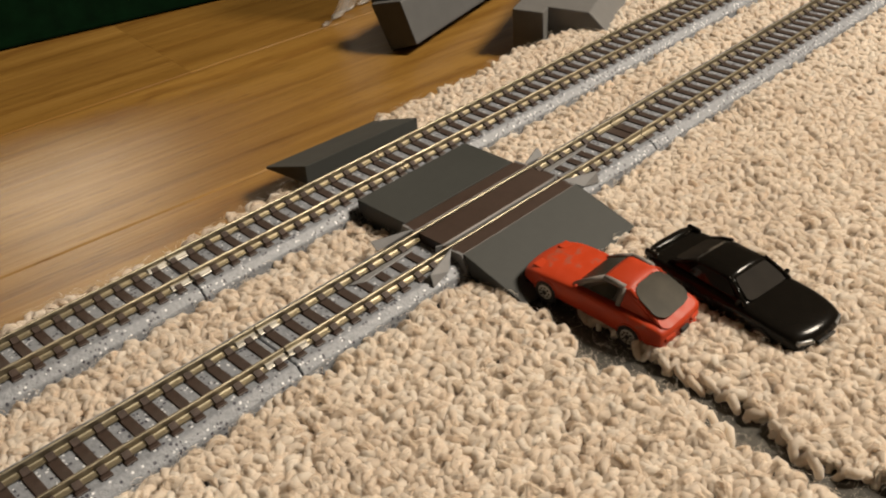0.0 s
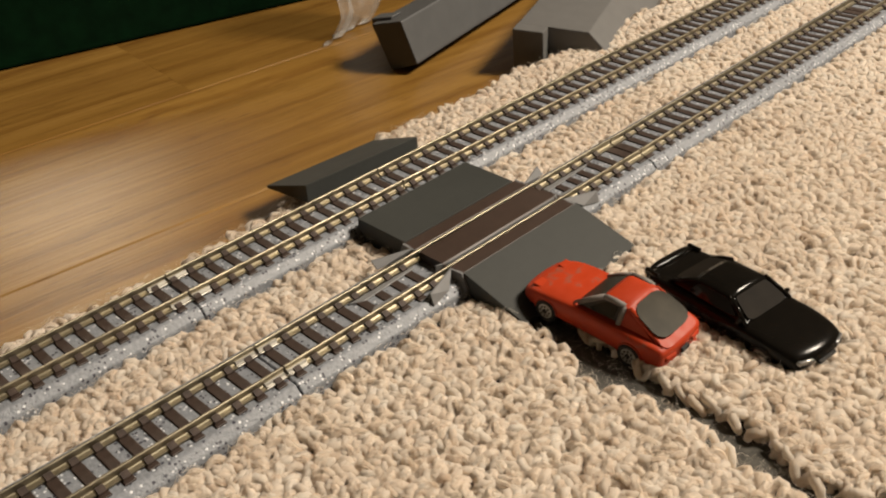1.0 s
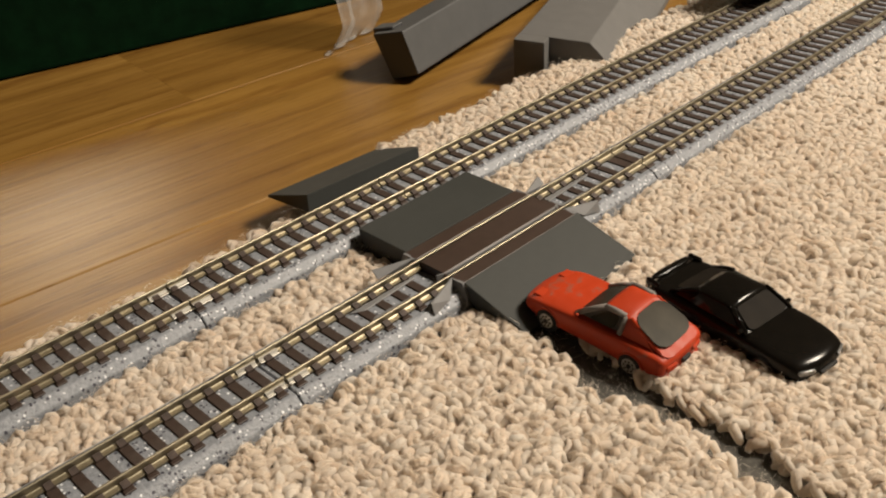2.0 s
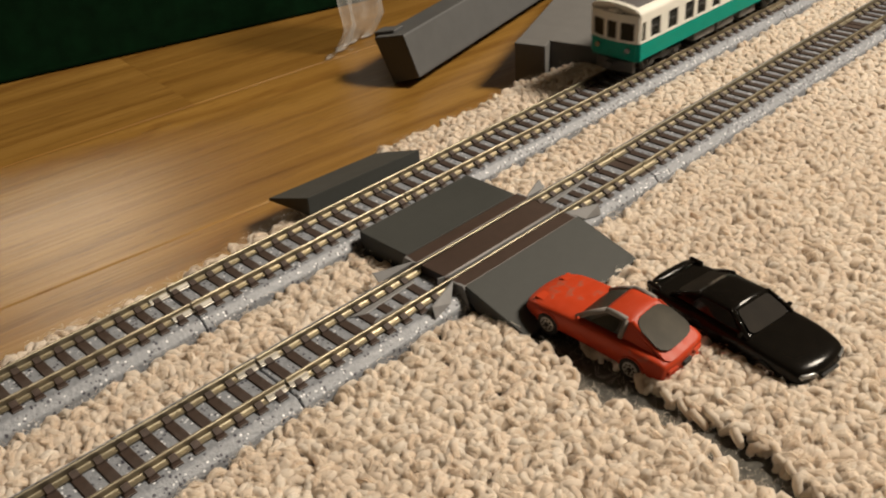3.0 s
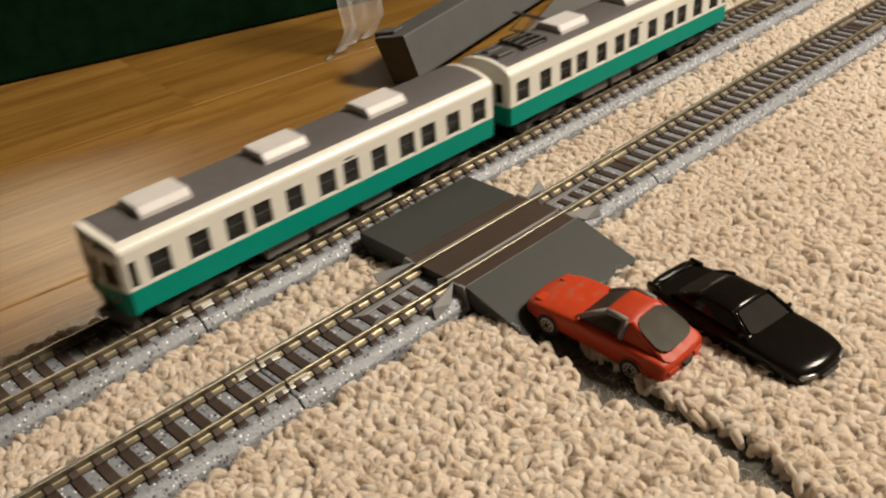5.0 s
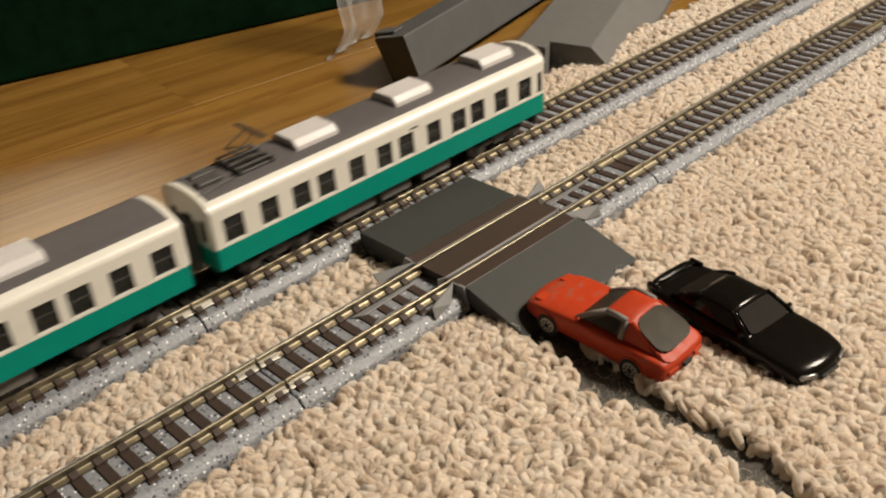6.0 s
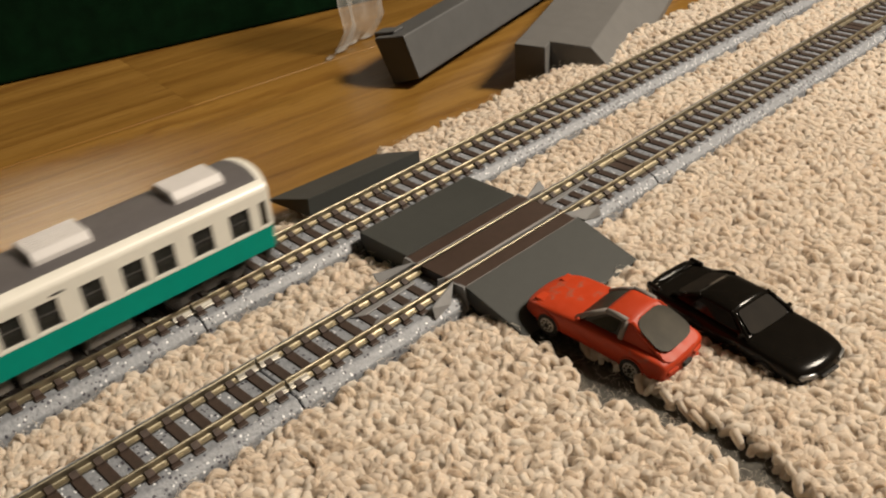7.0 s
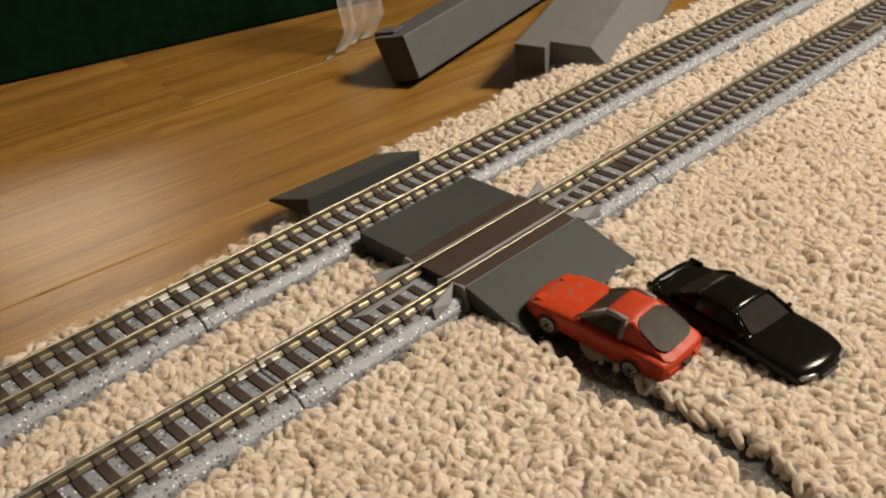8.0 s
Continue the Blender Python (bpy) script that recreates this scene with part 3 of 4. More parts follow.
def pane(corners, inset, lift, thick=0.25, r=0.16):
    """A glass panel that follows four corners (bottom left, bottom right, top right, top left), drawn in from the frame."""
    c = [Vector(p) for p in corners]
    mid = sum(c, Vector()) / 4
    nrm = (c[1] - c[0]).cross(c[3] - c[0]).normalized()
    if nrm.dot(mid - Vector((0, mid.y, 6))) < 0:
        nrm.negate()
    bm = bmesh.new()

    def bil(u, v):
        return c[0].lerp(c[1], u).lerp(c[3].lerp(c[2], u), v)
    outline = []
    for (cu, cv) in ((inset, inset), (1 - inset, inset), (1 - inset, 1 - inset), (inset, 1 - inset)):
        su, sv = (1 if cu < 0.5 else -1), (1 if cv < 0.5 else -1)
        arc = [(cu + su * r * (1 - math.cos(t)), cv + sv * r * (1 - math.sin(t))) for t in (0.0, 0.52, 1.05, 1.57)]
        if (su > 0) == (sv > 0):
            outline += arc
        else:
            outline += arc[::-1]
    lo = [bm.verts.new(bil(u, v) + nrm * (lift - thick)) for u, v in outline]
    hi = [bm.verts.new(bil(u, v) + nrm * lift) for u, v in outline]
    n = len(lo)
    bm.faces.new(hi)
    bm.faces.new(lo[::-1])
    for i in range(n):
        bm.faces.new((lo[i], lo[(i + 1) % n], hi[(i + 1) % n], hi[i]))
    return bm


def bend_ends(ob, nose, tail, front, back):
    """Round a car part in plan: its front and rear corners draw back towards the middle."""
    for v in ob.data.vertices:
        x, y = v.co.x / MM, v.co.y / MM
        v.co.y -= MM * nose * (x / 8) ** 2 * min(1, max(0, (y - front) / 6))
        v.co.y += MM * tail * (x / 8) ** 2 * min(1, max(0, (back - y) / 5))
    return ob


def wheel(parent, x, y, r, side):
    w = part("wheel", disc(x, y, r, r, 2.2, "x", 24, None, 0.3), RUBBER, parent, "small black toy tyre")
    part("rim", disc(x + side * 1.07, y, r, r * 0.68, 0.3, "x", 20, None, 0.08), RIM, w, "dull silver wheel")
    hub = disc(x + side * 1.25, y, r, r * 0.22, 0.3, "x", 12)
    for k in range(8):
        a = k * math.tau / 8
        disc(x + side * 1.22, y + math.cos(a) * r * 0.44, r + math.sin(a) * r * 0.44, r * 0.1, 0.2, "x", 8, hub)
    part("hub", hub, RUBBER, w)


def arch(parent, x, y, r, side, material):
    pts = [(x - side * 0.12, y + math.cos(t) * r, 2.4 + math.sin(t) * r) for t in [math.pi * i / 14 for i in range(15)]]
    part("wheel_arch", tube(pts, 0.22, 6), material, parent, smooth=True)
    part("wheel_well", disc(x - side * 0.45, y, 2.4, r - 0.05, 0.7, "x", 24), RUBBER, parent, "dark wheel well")


def section(w, zb, zs, zt, top):
    """Half outline of a car's lower body: sill, flank, shoulder and deck."""
    return [(0, zb), (w * 0.82, zb), (w * 0.95, zb + 0.5), (w, (zb + zs) / 2 - 0.2), (w * 0.99, zs - 0.5), (w * 0.93, zs + 0.15), (top, zt), (0, zt + 0.12)]


def cabin_frame(corners, parent, material, bm_r=0.42):
    for a, b, name in corners:
        part(name, tube([a, tuple((Vector(a) + Vector(b)) / 2 + Vector((0, 0, 0.18))), b], bm_r, 6), material, parent, smooth=True)


def roof_panel(y0, y1, half, z0, z1):
    """A softly crowned roof skin with rounded rims."""
    st = []
    for k in range(9):
        s = k / 8
        crown = 0.35 * math.sin(math.pi * s)
        edge = 0.3 * max(0.0, 1 - min(s, 1 - s) / 0.13)
        w = half - 0.5 * edge
        ring = [(0, z0 - 0.2), (w * 0.9, z0 - 0.2), (w * 0.99, z0), (w, z0 + 0.2), (w * 0.965, z0 + 0.42), (w * 0.85, z1 - 0.15 + crown * 0.5 - edge), (w * 0.5, z1 + 0.05 + crown - edge), (0, z1 + 0.12 + crown - edge)]
        st.append((y0 + (y1 - y0) * s, ring))
    return loft(st)


def red_car():
    car = tagged(base_of("toy_sports_car", 96.4, -39.2, -1.3, 4.4, 0, 2.0), "worn orange-red die-cast sports coupe with its nose on the ramp", "toy car", "toy cars by the crossing")
    st = [(-17.9, section(6.6, 2.4, 5.0, 5.2, 5.6)), (-17.4, section(7.2, 1.7, 5.9, 6.3, 6.1)), (-15.8, section(7.6, 1.4, 6.6, 7.0, 6.3)),
          (-10.5, section(7.9, 1.3, 6.7, 7.2, 6.5)), (-4.0, section(7.7, 1.2, 6.5, 7.1, 6.4)), (3.5, section(7.6, 1.2, 6.4, 7.0, 6.4)),
          (8.0, section(7.8, 1.2, 6.3, 6.8, 6.3)), (12.5, section(7.8, 1.3, 5.9, 6.4, 6.0)), (15.8, section(7.4, 1.5, 5.2, 5.6, 5.6)),
          (17.8, section(6.8, 1.8, 4.3, 4.6, 5.2)), (18.5, section(6.0, 2.1, 3.6, 3.8, 4.6))]
    bend_ends(smooth_part(part("body", loft(st), RED, car)), 1.5, 1.2, 11.5, -14.0)
    part("chassis", box(-6.4, 6.4, -17.4, 17.0, 0.9, 2.2, 0.3), RUBBER, car, "black base plate")
    wb, wr = 6.0, 4.75
    A, B = (wb - 0.1, 4.4, 6.7), (wr, -1.6, 10.9)
    Cc, Dd = (wb, -6.0, 7.0), (wr, -6.4, 11.0)
    E, F = (wb - 0.4, -16.1, 6.5), (wr - 0.1, -7.4, 10.95)
    flip = lambda p: (-p[0], p[1], p[2])
    shell = bmesh.new()
    vs = [shell.verts.new(q) for p in (A, B, F, E, (wb - 0.4, 4.0, 5.6), (wb - 0.8, -15.8, 5.6)) for q in (p, flip(p))]
    bmesh.ops.convex_hull(shell, input=vs)
    part("cabin", shell, INSIDE, car, "dark cabin")
    part("roof", roof_panel(-8.0, -1.1, 5.15, 10.55, 11.25), RED, car, smooth=True)
    for s in (1, -1):
        g = (lambda p: p) if s > 0 else flip
        cabin_frame([(g(A), g(B), "front_pillar"), (g(Cc), g(Dd), "rear_pillar"), (g(B), g(Dd), "roof_rail")], car, WORN, 0.62)
        cabin_frame([(g(E), g(F), "hatch_frame")], car, RED, 0.45)
        part("side_window", pane([g((A[0], 2.4, 6.9)), g((Cc[0], -5.0, 7.1)), g((Dd[0], -5.4, 10.4)), g((B[0], -2.3, 10.4))], 0.08, 0.14), SMOKE, car, "dark side window")
        qf = [g((Cc[0] + 0.1, -6.2, 6.3)), g((E[0] + 0.4, -14.9, 6.2)), g((F[0], -8.0, 10.6)), g((Dd[0], -7.0, 10.7))]
        part("quarter_panel", pane(qf, -0.02, 0.12, 0.6), RED, car, "orange-red rear quarter")
        wheel(car, s * 6.85, 10.4, 2.5, s)
        wheel(car, s * 6.95, -10.2, 2.5, s)
        arch(car, s * 7.8, 10.4, 2.8, s, RED)
        arch(car, s * 7.9, -10.2, 2.8, s, RED)
        bend_ends(part("tail_light", box(s * 4.4 - 1.5, s * 4.4 + 1.5, -18.05, -17.3, 3.7, 4.8, 0.2), RED, car), 0, 1.2, 11.5, -14.0)
        part("mirror", box(s * 6.8 - 0.4, s * 6.8 + 0.4, 3.3, 4.0, 6.9, 7.5, 0.2), RED, car)
        part("headlamp_lid", box(s * 4.3 - 1.4, s * 4.3 + 1.4, 13.2, 15.6, 5.5, 6.05, 0.25, None, 2), RED, car)
    part("windscreen", pane([(-6.0, 4.2, 6.9), (6.0, 4.2, 6.9), (4.8, -1.5, 10.8), (-4.8, -1.5, 10.8)], 0.05, 0.3), SMOKE, car, "smoked windscreen")
    part("hatch_glass", pane([(-6.1, -15.9, 7.3), (6.1, -15.9, 7.3), (5.15, -7.4, 10.95), (-5.15, -7.4, 10.95)], 0.03, 0.5, 0.25, 0.27), SMOKE, car, "large smoked rear hatch glass")
    part("hatch_lid", pane([(-5.9, -17.0, 6.3), (5.9, -17.0, 6.3), (5.0, -7.3, 11.0), (-5.0, -7.3, 11.0)], 0.0, 0.25, 0.8), RED, car)
    part("front_bumper", prism([(-5.2, 1.5), (5.6, 1.5), (5.6, 2.6), (-5.6, 2.6)], 15.5, 18.3, "y", 0.5, None, 2), RUBBER, car, "black front bumper", smooth=True)
    bend_ends(part("rear_bumper", prism([(-6.5, 1.6), (6.5, 1.6), (6.5, 2.7), (-6.5, 2.7)], -18.1, -16.6, "y", 0.45, None, 3), RED, car), 0, 1.2, 11.5, -14.0)
    part("plate_recess", box(-1.3, 1.3, -18.25, -17.6, 3.7, 4.7, 0.1), RUBBER, car, "dark plate recess")
    return car


def black_car():
    car = tagged(base_of("toy_saloon_coupe", 115.2, -58.3, -2.8, 0, 0.8, 172.5), "glossy black die-cast coupe with a rear wing on the rug", "toy car", "toy cars by the crossing")
    st = [(-19.4, section(6.6, 2.2, 5.6, 6.0, 5.7)), (-18.9, section(7.5, 1.4, 6.6, 7.1, 6.3)), (-15.5, section(8.1, 1.1, 7.1, 7.6, 6.8)),
          (-9.0, section(8.3, 1.0, 7.1, 7.6, 6.9)), (0.0, section(8.1, 1.0, 6.8, 7.4, 6.8)), (6.5, section(8.1, 1.0, 6.7, 7.3, 6.7)),
          (11.5, section(8.3, 1.0, 6.5, 7.1, 6.6)), (16.0, section(8.1, 1.0, 6.1, 6.8, 6.4)), (19.2, section(7.7, 1.0, 5.6, 6.3, 6.1)),
          (20.6, section(7.3, 1.1, 4.9, 5.5, 6.0)), (21.0, section(7.0, 1.4, 3.9, 4.3, 5.8)), (21.2, section(6.6, 1.9, 3.2, 3.4, 5.6))]
    bend_ends(smooth_part(part("body", loft(st), BLACK, car)), 2.3, 1.0, 13.0, -15.0)
    wb, wr = 6.9, 5.3
    A, B = (wb, 7.0, 7.0), (wr, 1.6, 10.5)
    C, D = (wb, -6.4, 7.4), (wr, -5.6, 10.6)
    E, F = (wb - 0.5, -12.8, 7.5), (wr, -6.4, 10.5)
    flip = lambda p: (-p[0], p[1], p[2])
    shell = bmesh.new()
    vs = [shell.verts.new(q) for p in (A, B, F, E, (wb - 0.2, 6.0, 5.8), (wb - 0.8, -12, 5.8)) for q in (p, flip(p))]
    bmesh.ops.convex_hull(shell, input=vs)
    part("cabin", shell, BLACK, car, "black pillars and cabin")
    part("roof", roof_panel(-7.4, 2.3, 5.6, 10.0, 10.85), BLACK, car, smooth=True)
    for s in (1, -1):
        g = (lambda p: p) if s > 0 else flip
        cabin_frame([(g(A), g(B), "front_pillar"), (g(E), g(F), "rear_pillar")], car, BLACK, 0.5)
        part("side_window", pane([g((A[0], 5.6, 7.4)), g((C[0], -8.6, 7.6)), g((D[0], -6.2, 10.1)), g((B[0], 1.4, 10.1))], 0.05, 0.14), BLACK_GLASS, car, "black side window")
        wheel(car, s * 7.1, 11.6, 2.5, s)
        wheel(car, s * 7.1, -11.6, 2.5, s)
        arch(car, s * 8.2, 11.6, 2.8, s, BLACK)
        arch(car, s * 8.3, -11.6, 2.8, s, BLACK)
        lamp_box = prism([(s * 3.6, 3.9), (s * 6.6, 3.9), (s * 7.0, 4.6), (s * 6.6, 5.15), (s * 3.6, 5.0)], 19.6, 20.95, "y", 0.25, None, 2)
        bend_ends(part("headlight", lamp_box, CLEAR_LAMP, car, "clear shiny headlight", smooth=True), 2.3, 0, 13.0, -15.0)
        part("mirror", box(s * 7.5 - 0.7, s * 7.5 + 0.7, 5.2, 6.1, 7.3, 8.1, 0.3, None, 2), BLACK, car)
        part("wing_post", box(s * 6.7 - 0.5, s * 6.7 + 0.5, -19.3, -15.8, 6.4, 8.0, 0.35, None, 2), BLACK, car, smooth=True)
        part("tail_light", box(s * 4.6 - 1.6, s * 4.6 + 1.6, -19.7, -19.1, 4.4, 5.5, 0.2), BLACK_GLASS, car)
    part("windscreen", pane([(-6.6, 7.2, 7.1), (6.6, 7.2, 7.1), (5.1, 1.6, 10.45), (-5.1, 1.6, 10.45)], 0.05, 0.3), DARK_SCREEN, car, "grey-brown tinted windscreen")
    part("rear_window", pane([(-6.1, -12.9, 7.6), (6.1, -12.9, 7.6), (5.1, -6.4, 10.45), (-5.1, -6.4, 10.45)], 0.05, 0.3), DARK_SCREEN, car, "smoked rear window")
    smooth_part(part("wing_blade", loft([(-19.6, [(0, 7.3), (6.6, 7.2), (7.0, 7.7), (6.6, 8.3), (0, 8.4)]), (-17.2, [(0, 7.3), (6.6, 7.2), (7.0, 7.5), (6.6, 7.9), (0, 8.0)])]), BLACK, car), 1)
    part("grille", box(-2.6, 2.6, 20.5, 21.1, 3.4, 4.2, 0.15), RUBBER, car)
    part("bumper_light", box(-5.6, -4.4, 18.6, 19.75, 2.0, 2.5, 0.1), CLEAR_LAMP, car)
    return car


red_car()
black_car()

# ---- the train ----
CAR_L, HALF = 108.0, 9.3
Z_LOW, Z_BELT, Z_EAVE = 11.6, 17.0, 25.7
W_LOW, W_HIGH = 17.55, 23.45
WINDOWS = [(5.6, 10.8), (15.0, 20.2), (24.2, 29.3), (31.2, 36.2), (40.2, 44.9), (49.5, 54.4), (56.7, 61.4), (65.4, 70.1), (74.4, 79.4), (81.6, 86.6), (90.5, 95.3), (99.7, 104.9)]


def panel(spans, lo, hi, w0, w1, at, thick, axis):
    """A wall panel with openings: spans are the openings along it, w0 to w1 their height."""
    cuts = sorted({lo, hi, *[v for s in spans for v in s]})
    rows = [(Z_BELT, w0), (w0, w1), (w1, Z_EAVE)]
    own = bmesh.new()
    grid = {}

    def vert(u, z, d):
        key = (round(u, 4), round(z, 4), d)
        if key not in grid:
            grid[key] = own.verts.new((u, at + d, z) if axis == "x" else (at + d, u, z))
        return grid[key]
    solid = {}
    for i, (a, b) in enumerate(zip(cuts, cuts[1:])):
        for j, (z0, z1) in enumerate(rows):
            solid[i, j] = not (j == 1 and any(abs(a - s[0]) < 1e-6 for s in spans))
    for (i, j), full in solid.items():
        if not full:
            continue
        a, b = cuts[i], cuts[i + 1]
        z0, z1 = rows[j]
        own.faces.new([vert(u, z, 0) for u, z in ((a, z0), (b, z0), (b, z1), (a, z1))])
        own.faces.new([vert(u, z, thick) for u, z in ((a, z0), (a, z1), (b, z1), (b, z0))])
        for di, dj, e in ((-1, 0, ((a, z0), (a, z1))), (1, 0, ((b, z0), (b, z1))), (0, -1, ((a, z0), (b, z0))), (0, 1, ((a, z1), (b, z1)))):
            if not solid.get((i + di, j + dj), False):
                own.faces.new([vert(*e[0], 0), vert(*e[1], 0), vert(*e[1], thick), vert(*e[0], thick)])
    return own


def bow(ob, depth, end, reach=2.6):
    """Push the part of a mesh near a carriage end outwards, most at the middle, so that the front is bowed."""
    for v in ob.data.vertices:
        x, y = v.co.x / MM, v.co.y / MM
        d = abs(x - end)
        if d < reach:
            v.co.x += (-1 if end == 0 else 1) * depth * MM * (1 - (y / HALF) ** 2) * (1 - d / reach * 0.3)


def tram_car(name, mirrored, pantograph):
    """One carriage; x runs from its leading end, y across, z up from the rug."""
    car = base_of(name)
    label = "cream and teal green model train carriage on the track"
    tagged(car, label, "model train", "train carriages")
    spans = [(CAR_L - b, CAR_L - a) for a, b in WINDOWS][::-1] if mirrored else WINDOWS
    door = (1.2, 3.0) if not mirrored else (CAR_L - 3.0, CAR_L - 1.2)
    spans = sorted([*spans, door])
    for s in (-1, 1):
        side = panel(spans, 0.5, CAR_L - 0.5, W_LOW, W_HIGH, s * HALF, -s * 0.8, "x")
        wall = part("side_wall", side, CREAM, car, "cream upper side with window openings")
        skirt = prism([(s * HALF, Z_LOW), (s * (HALF + 0.03), Z_BELT), (s * (HALF - 0.8), Z_BELT), (s * (HALF - 0.8), Z_LOW)], 0.5, CAR_L - 0.5, "x", 0.08)
        part("lower_side", skirt, TEAL, car, "teal green lower side")
        part("belt_line", box(0.5, CAR_L - 0.5, s * HALF - 0.05, s * HALF + 0.09, Z_BELT - 0.05, Z_BELT + 0.28), CREAM, car)
        for a, b in spans:
            if b - a < 2.5:
                part("door_window", box(a, b, s * (HALF - 0.55) - 0.12, s * (HALF - 0.55) + 0.12, W_LOW, W_HIGH), SMOKE, wall)
                continue
            part("window_pane", box(a, b, s * (HALF - 0.6) - 0.1, s * (HALF - 0.6) + 0.1, W_LOW, W_HIGH), PANE, wall)
            bar_z = (W_LOW + W_HIGH) / 2 + 0.2
            fr = box(a, b, s * (HALF - 0.42) - 0.12, s * (HALF - 0.42) + 0.12, bar_z - 0.12, bar_z + 0.12)
            for u in (a, b - 0.25):
                box(u, u + 0.25, s * (HALF - 0.42) - 0.1, s * (HALF - 0.42) + 0.1, W_LOW, W_HIGH, 0, fr)
            part("window_frame", fr, UNDER, wall)
        part("side_lamp", box(CAR_L / 2 + 3.4, CAR_L / 2 + 6.2, s * HALF - 0.1, s * HALF + 0.3, 24.0, 24.5, 0.08), UNDER, car)
    # ends
    for x, s in ((0.0, 1), (CAR_L, -1)):
        lead = (x == 0.0) != mirrored
        start = set(car.children_recursive)
        openings = [(-7.6, -3.0), (-1.75, 1.75), (3.0, 7.6)] if lead else [(-7.0, -4.2), (-1.9, 1.9), (4.2, 7.0)]
        end = panel(openings, -HALF + 0.4, HALF - 0.4, W_LOW + 0.1, W_HIGH - 0.2, x, s * 0.8, "y")
        wall = part("end_wall", end, CREAM, car, "cream cab end" if lead else "cream end wall")
        for s2 in (-1, 1):
            part("corner_post", prism([(x + s * (0.85 - 0.85 * math.cos(t)), s2 * (HALF - 0.85 + 0.85 * math.sin(t))) for t in [math.pi / 2 * k / 5 for k in range(6)]] + [(x + s * 0.85, s2 * (HALF - 0.85))],
                       Z_BELT, Z_EAVE, "z"), CREAM, wall)
        for a, b in openings:
            part("end_window", box(x + s * 0.35 - 0.1, x + s * 0.35 + 0.1, a, b, W_LOW + 0.1, W_HIGH - 0.2), SMOKE, wall, "dark cab window")
        low = [(x + s * 0.05, -HALF + 1.2), (x + s * 0.05, HALF - 1.2), (x + s * 1.2, HALF), (x + s * 1.6, HALF), (x + s * 1.6, -HALF), (x + s * 1.2, -HALF)]
        part("lower_end", prism(low, Z_LOW - (0.5 if lead else 0), Z_BELT, "z", 0.1), TEAL, car, "teal green lower end")
        if lead:
            for s2 in (-1, 1):
                part("headlight", disc(x + s * 0.0, s2 * 5.6, 14.6, 0.85, 0.7, "x", 14, None, 0.1), CLEAR_LAMP, car, "small clear headlight")
            part("roof_lamp", box(x + s * 0.6 - 0.6, x + s * 0.6 + 0.6, -1.6, 1.6, 26.0, 26.9, 0.2), CREAM, car)
            part("coupler", box(min(x - s * 3.4, x), max(x - s * 3.4, x), -1.3, 1.3, 9.0, 10.6, 0.2), UNDER, car)
            part("snow_guard", prism([(x + s * 1.0, -7.0), (x + s * 0.3, 7.0 * 0), (x + s * 1.0, 7.0), (x + s * 2.2, 7.0), (x + s * 2.2, -7.0)], 7.0, 10.8, "z", 0.15), UNDER, car)
        else:
            part("gangway", box(min(x, x - s * 2.6), max(x, x - s * 2.6), -3.6, 3.6, 10.5, 22.5, 0.4), UNDER, car, "dark folding gangway")
        if lead:
            for ob in car.children_recursive:
                if ob not in start:
                    bow(ob, 1.7, x)
    # roof: grey skin over a cream eave
    def arc(w, rise, z0, n=10):
        return [(w * math.cos(math.pi * k / n), z0 + rise * math.sin(math.pi * k / n)) for k in range(n + 1)]
    eave = arc(HALF, 3.3, Z_EAVE, 24)
    front = CAR_L if mirrored else 0.0
    bow(part("eave_shell", prism(eave, 0.15, CAR_L - 0.15, "x", 0.0), CREAM, car, "cream curved eaves"), 1.7, front)
    outer_arc = [(u, z) for u, z in arc(HALF + 0.02, 3.42, Z_EAVE, 28) if abs(u) < 7.75]
    inner = [(u * 0.96, z - 0.6) for u, z in reversed(outer_arc)]
    bow(part("roof_skin", prism(outer_arc + inner, 1.6, CAR_L - 1.6, "x"), ROOF, car, "slate grey roof"), 1.5, front)
    units = [(8.4, 20.6), (39.3, 51.5), (69.7, 81.9)] if not pantograph else [(27.4, 39.6), (57.8, 70.0), (88.4, 100.6)]
    for a, b in units:
        sec = [(-4.8, 27.8), (-4.7, 29.6), (-3.4, 31.0), (3.4, 31.0), (4.7, 29.6), (4.8, 27.8)]
        u = part("roof_cooler", prism(sec, a, b, "x", 0.35, None, 2), UNIT, car, "pale grey roof cooling unit")
        vents = bmesh.new()
        for k in range(6):
            y = -2.75 + 1.1 * k
            box(a + 1.6, b - 1.6, y - 0.2, y + 0.2, 30.98, 31.05, 0, vents)
        part("cooler_ribs", vents, UNIT, u)
    if pantograph:
        base = part("pantograph", box(11.4, 21.8, -4.6, 4.6, 28.9, 29.3, 0.12), UNDER, car, "folded dark pantograph on the roof")
        for px in (12.3, 20.9):
            part("cross_beam", box(px - 0.3, px + 0.3, -5.0, 5.0, 29.4, 30.0, 0.1), UNDER, base)
            for y in (-4.2, 4.2):
                part("insulator", disc(px, y, 28.7, 0.55, 1.6, "z", 10), UNDER, base)
        for y in (-4.0, -1.4, 1.4, 4.0):
            part("rod", box(11.6, 21.6, y - 0.25, y + 0.25, 30.0, 30.5, 0.08), UNDER, base)
        for y in (-2.6, 2.6):
            part("arm", tube([(20.5, y, 30.4), (13.5, y * 0.8, 32.9), (19.0, y * 0.6, 35.6)], 0.2, 6), UNDER, base, "thin raised arm", smooth=True)
        part("arm_brace", tube([(13.5, -2.2, 32.9), (13.5, 2.2, 32.9)], 0.2, 6), UNDER, base)
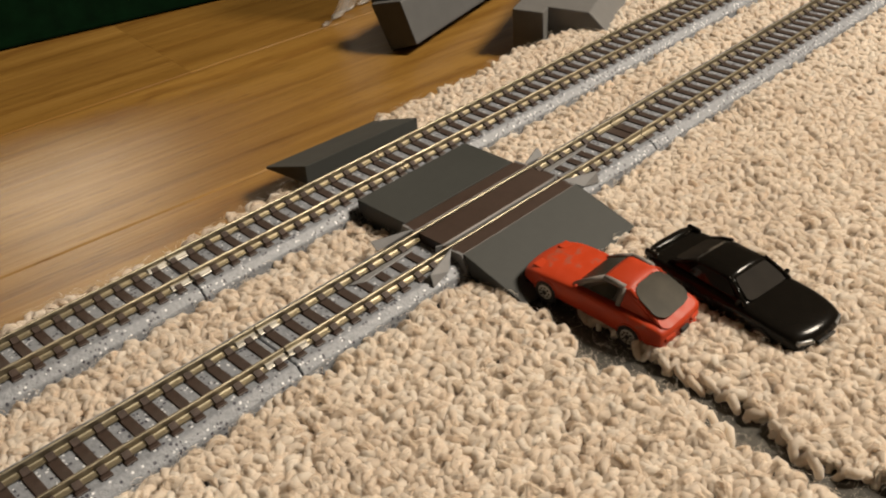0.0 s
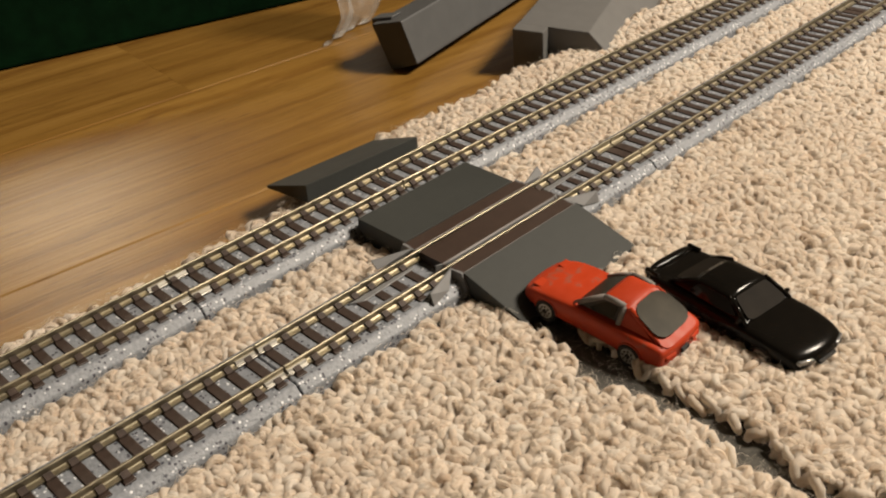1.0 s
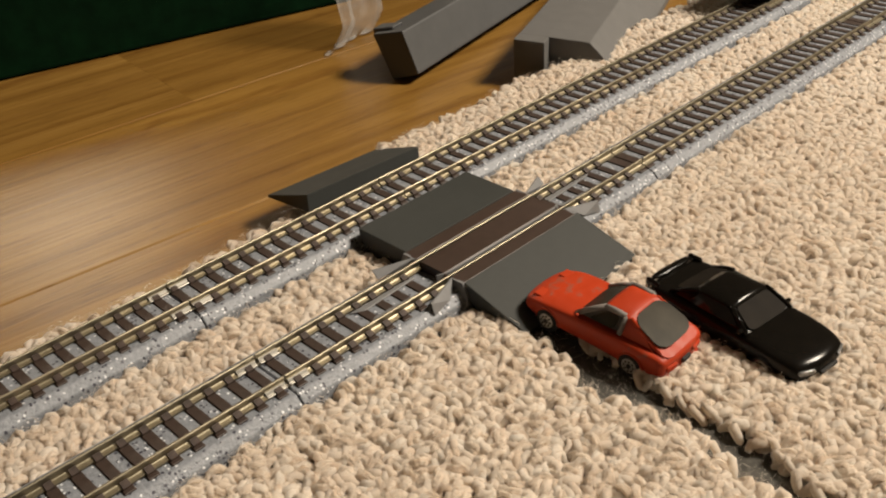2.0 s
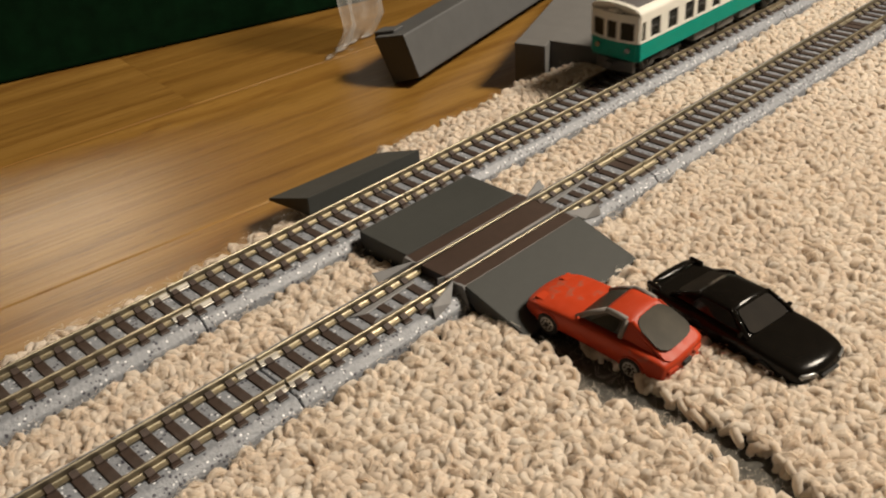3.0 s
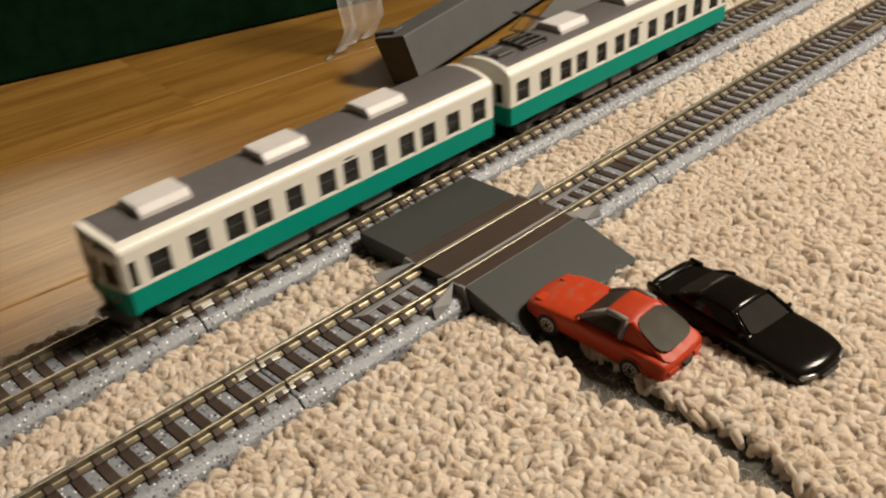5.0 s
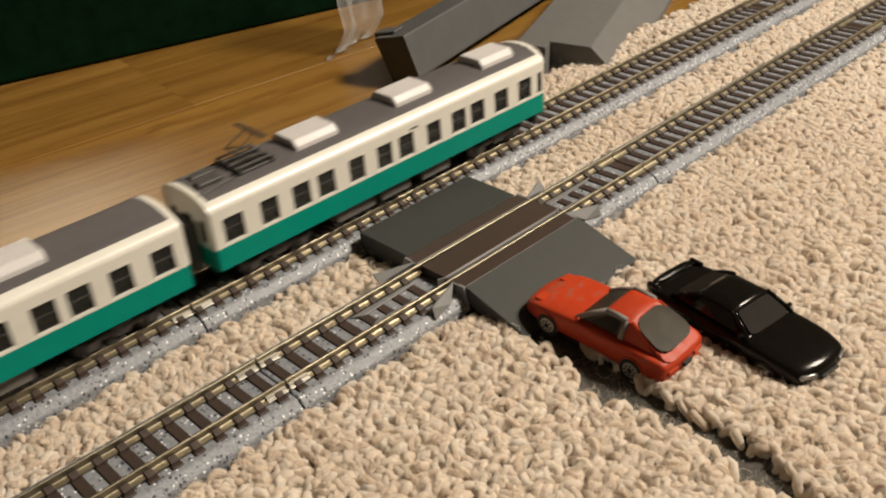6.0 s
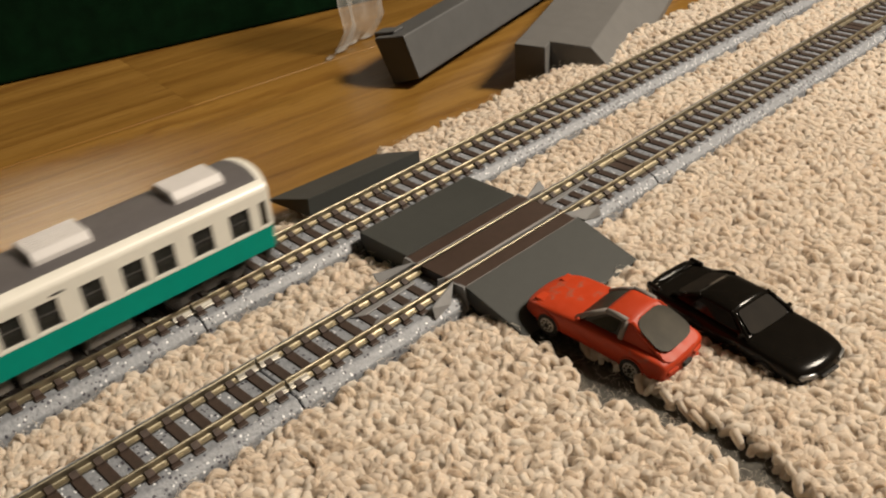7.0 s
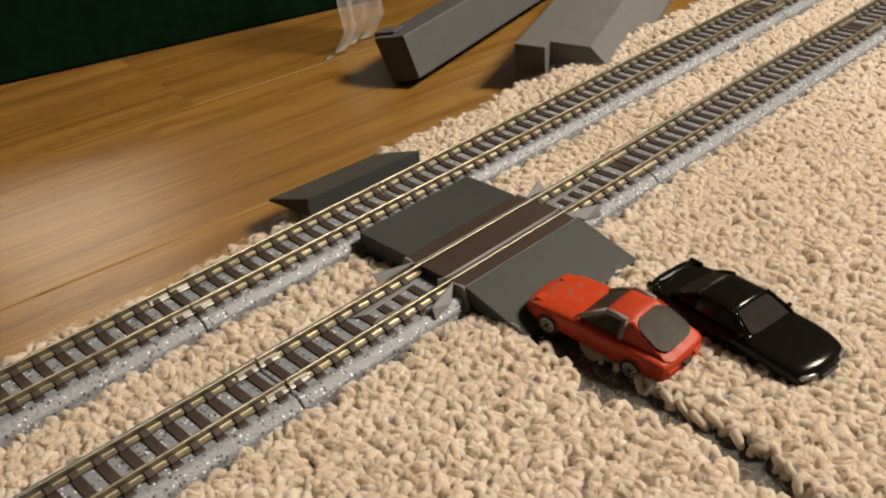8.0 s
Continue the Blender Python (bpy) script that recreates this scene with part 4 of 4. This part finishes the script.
        for px in (18.4, 19.4):
            part("contact_strip", box(px, px + 0.5, -5.6, 5.6, 35.5, 35.9, 0.1), UNDER, base)
        part("fuse_box", box(2.6, 8.6, -3.4, -0.6, 28.6, 29.9, 0.2), UNDER, car, "dark roof fuse box")
        part("fuse_box", box(3.4, 9.4, 1.0, 3.4, 28.6, 29.7, 0.2), UNDER, car, "dark roof fuse box")
        part("roof_cable", tube([(1.5, 4.6, 28.9), (11, 4.9, 28.9), (24, 4.9, 28.8)], 0.22, 6), UNDER, car)
        part("roof_cable", tube([(1.2, -5.2, 28.6), (10, -4.4, 29.0)], 0.2, 6), UNDER, car)
    # inside and below
    part("floor_plate", box(1.2, CAR_L - 1.2, -HALF + 0.9, HALF - 0.9, Z_LOW, 16.2), INSIDE, car)
    seats = bmesh.new()
    for s in (-1, 1):
        box(8, CAR_L - 8, s * 7.2 - 1.1, s * 7.2 + 1.1, 16.2, 19.0, 0.2, seats)
    part("seats", seats, INSIDE, car, "dark bench seats")
    part("underframe", box(2, CAR_L - 2, -7.6, 7.6, 10.6, 11.8), UNDER, car)
    for x in (17.0, CAR_L - 17.0):
        bogie = part("bogie", box(x - 9.5, x + 9.5, -2.6, 2.6, 7.2, 10.6, 0.4), UNDER, car)
        for s in (-1, 1):
            sf = box(x - 9.6, x + 9.6, s * 6.5 - 0.4, s * 6.5 + 0.4, 8.0, 9.6, 0.25)
            for dx in (-6.9, 6.9):
                box(x + dx - 1.4, x + dx + 1.4, s * 6.7 - 0.5, s * 6.7 + 0.5, 7.0, 9.4, 0.3, sf)
            box(x - 2.0, x + 2.0, s * 6.7 - 0.5, s * 6.7 + 0.5, 7.4, 10.4, 0.3, sf)
            part("side_frame", sf, UNDER, bogie)
        for dx in (-6.9, 6.9):
            ws = disc(x + dx, -4.6, 8.05, 3.0, 1.0, "y", 20, None, 0.1)
            disc(x + dx, 4.6, 8.05, 3.0, 1.0, "y", 20, ws, 0.1)
            disc(x + dx, 0, 8.05, 0.6, 9.0, "y", 10, ws)
            part("wheelset", ws, UNDER, bogie)
    for a, b, s in ((34, 46, -1), (48, 58, -1), (62, 72, -1), (36, 52, 1), (56, 73, 1)):
        part("equipment_box", box(a, b, min(s * 3, s * 7.4), max(s * 3, s * 7.4), 7.6, 10.6, 0.3), EQUIPMENT, car, "grey underfloor equipment box")
    return car


lead_car = tram_car("train_carriage", False, False)
rear_car = tram_car("train_carriage", True, True)


def motions():
    """The train rolls along the back track at an almost even pace."""
    rows = [(0.0, 461.0), (1.0, 374.0), (2.0, 286.6), (2.8, 217.0), (3.5, 156.6), (4.0, 114.3), (4.5, 71.2), (5.0, 26.6), (5.8, -48.2),
            (6.0, -66.8), (6.5, -112.8), (7.0, -159.4), (7.4, -196.8), (8.0, -253.0)]
    for carriage, behind in ((lead_car, 0.0), (rear_car, CAR_L + 6.0)):
        walk(carriage, [(t, pose((x + behind) * MM, BACK_Y * MM, 0)) for t, x in rows])


motions()
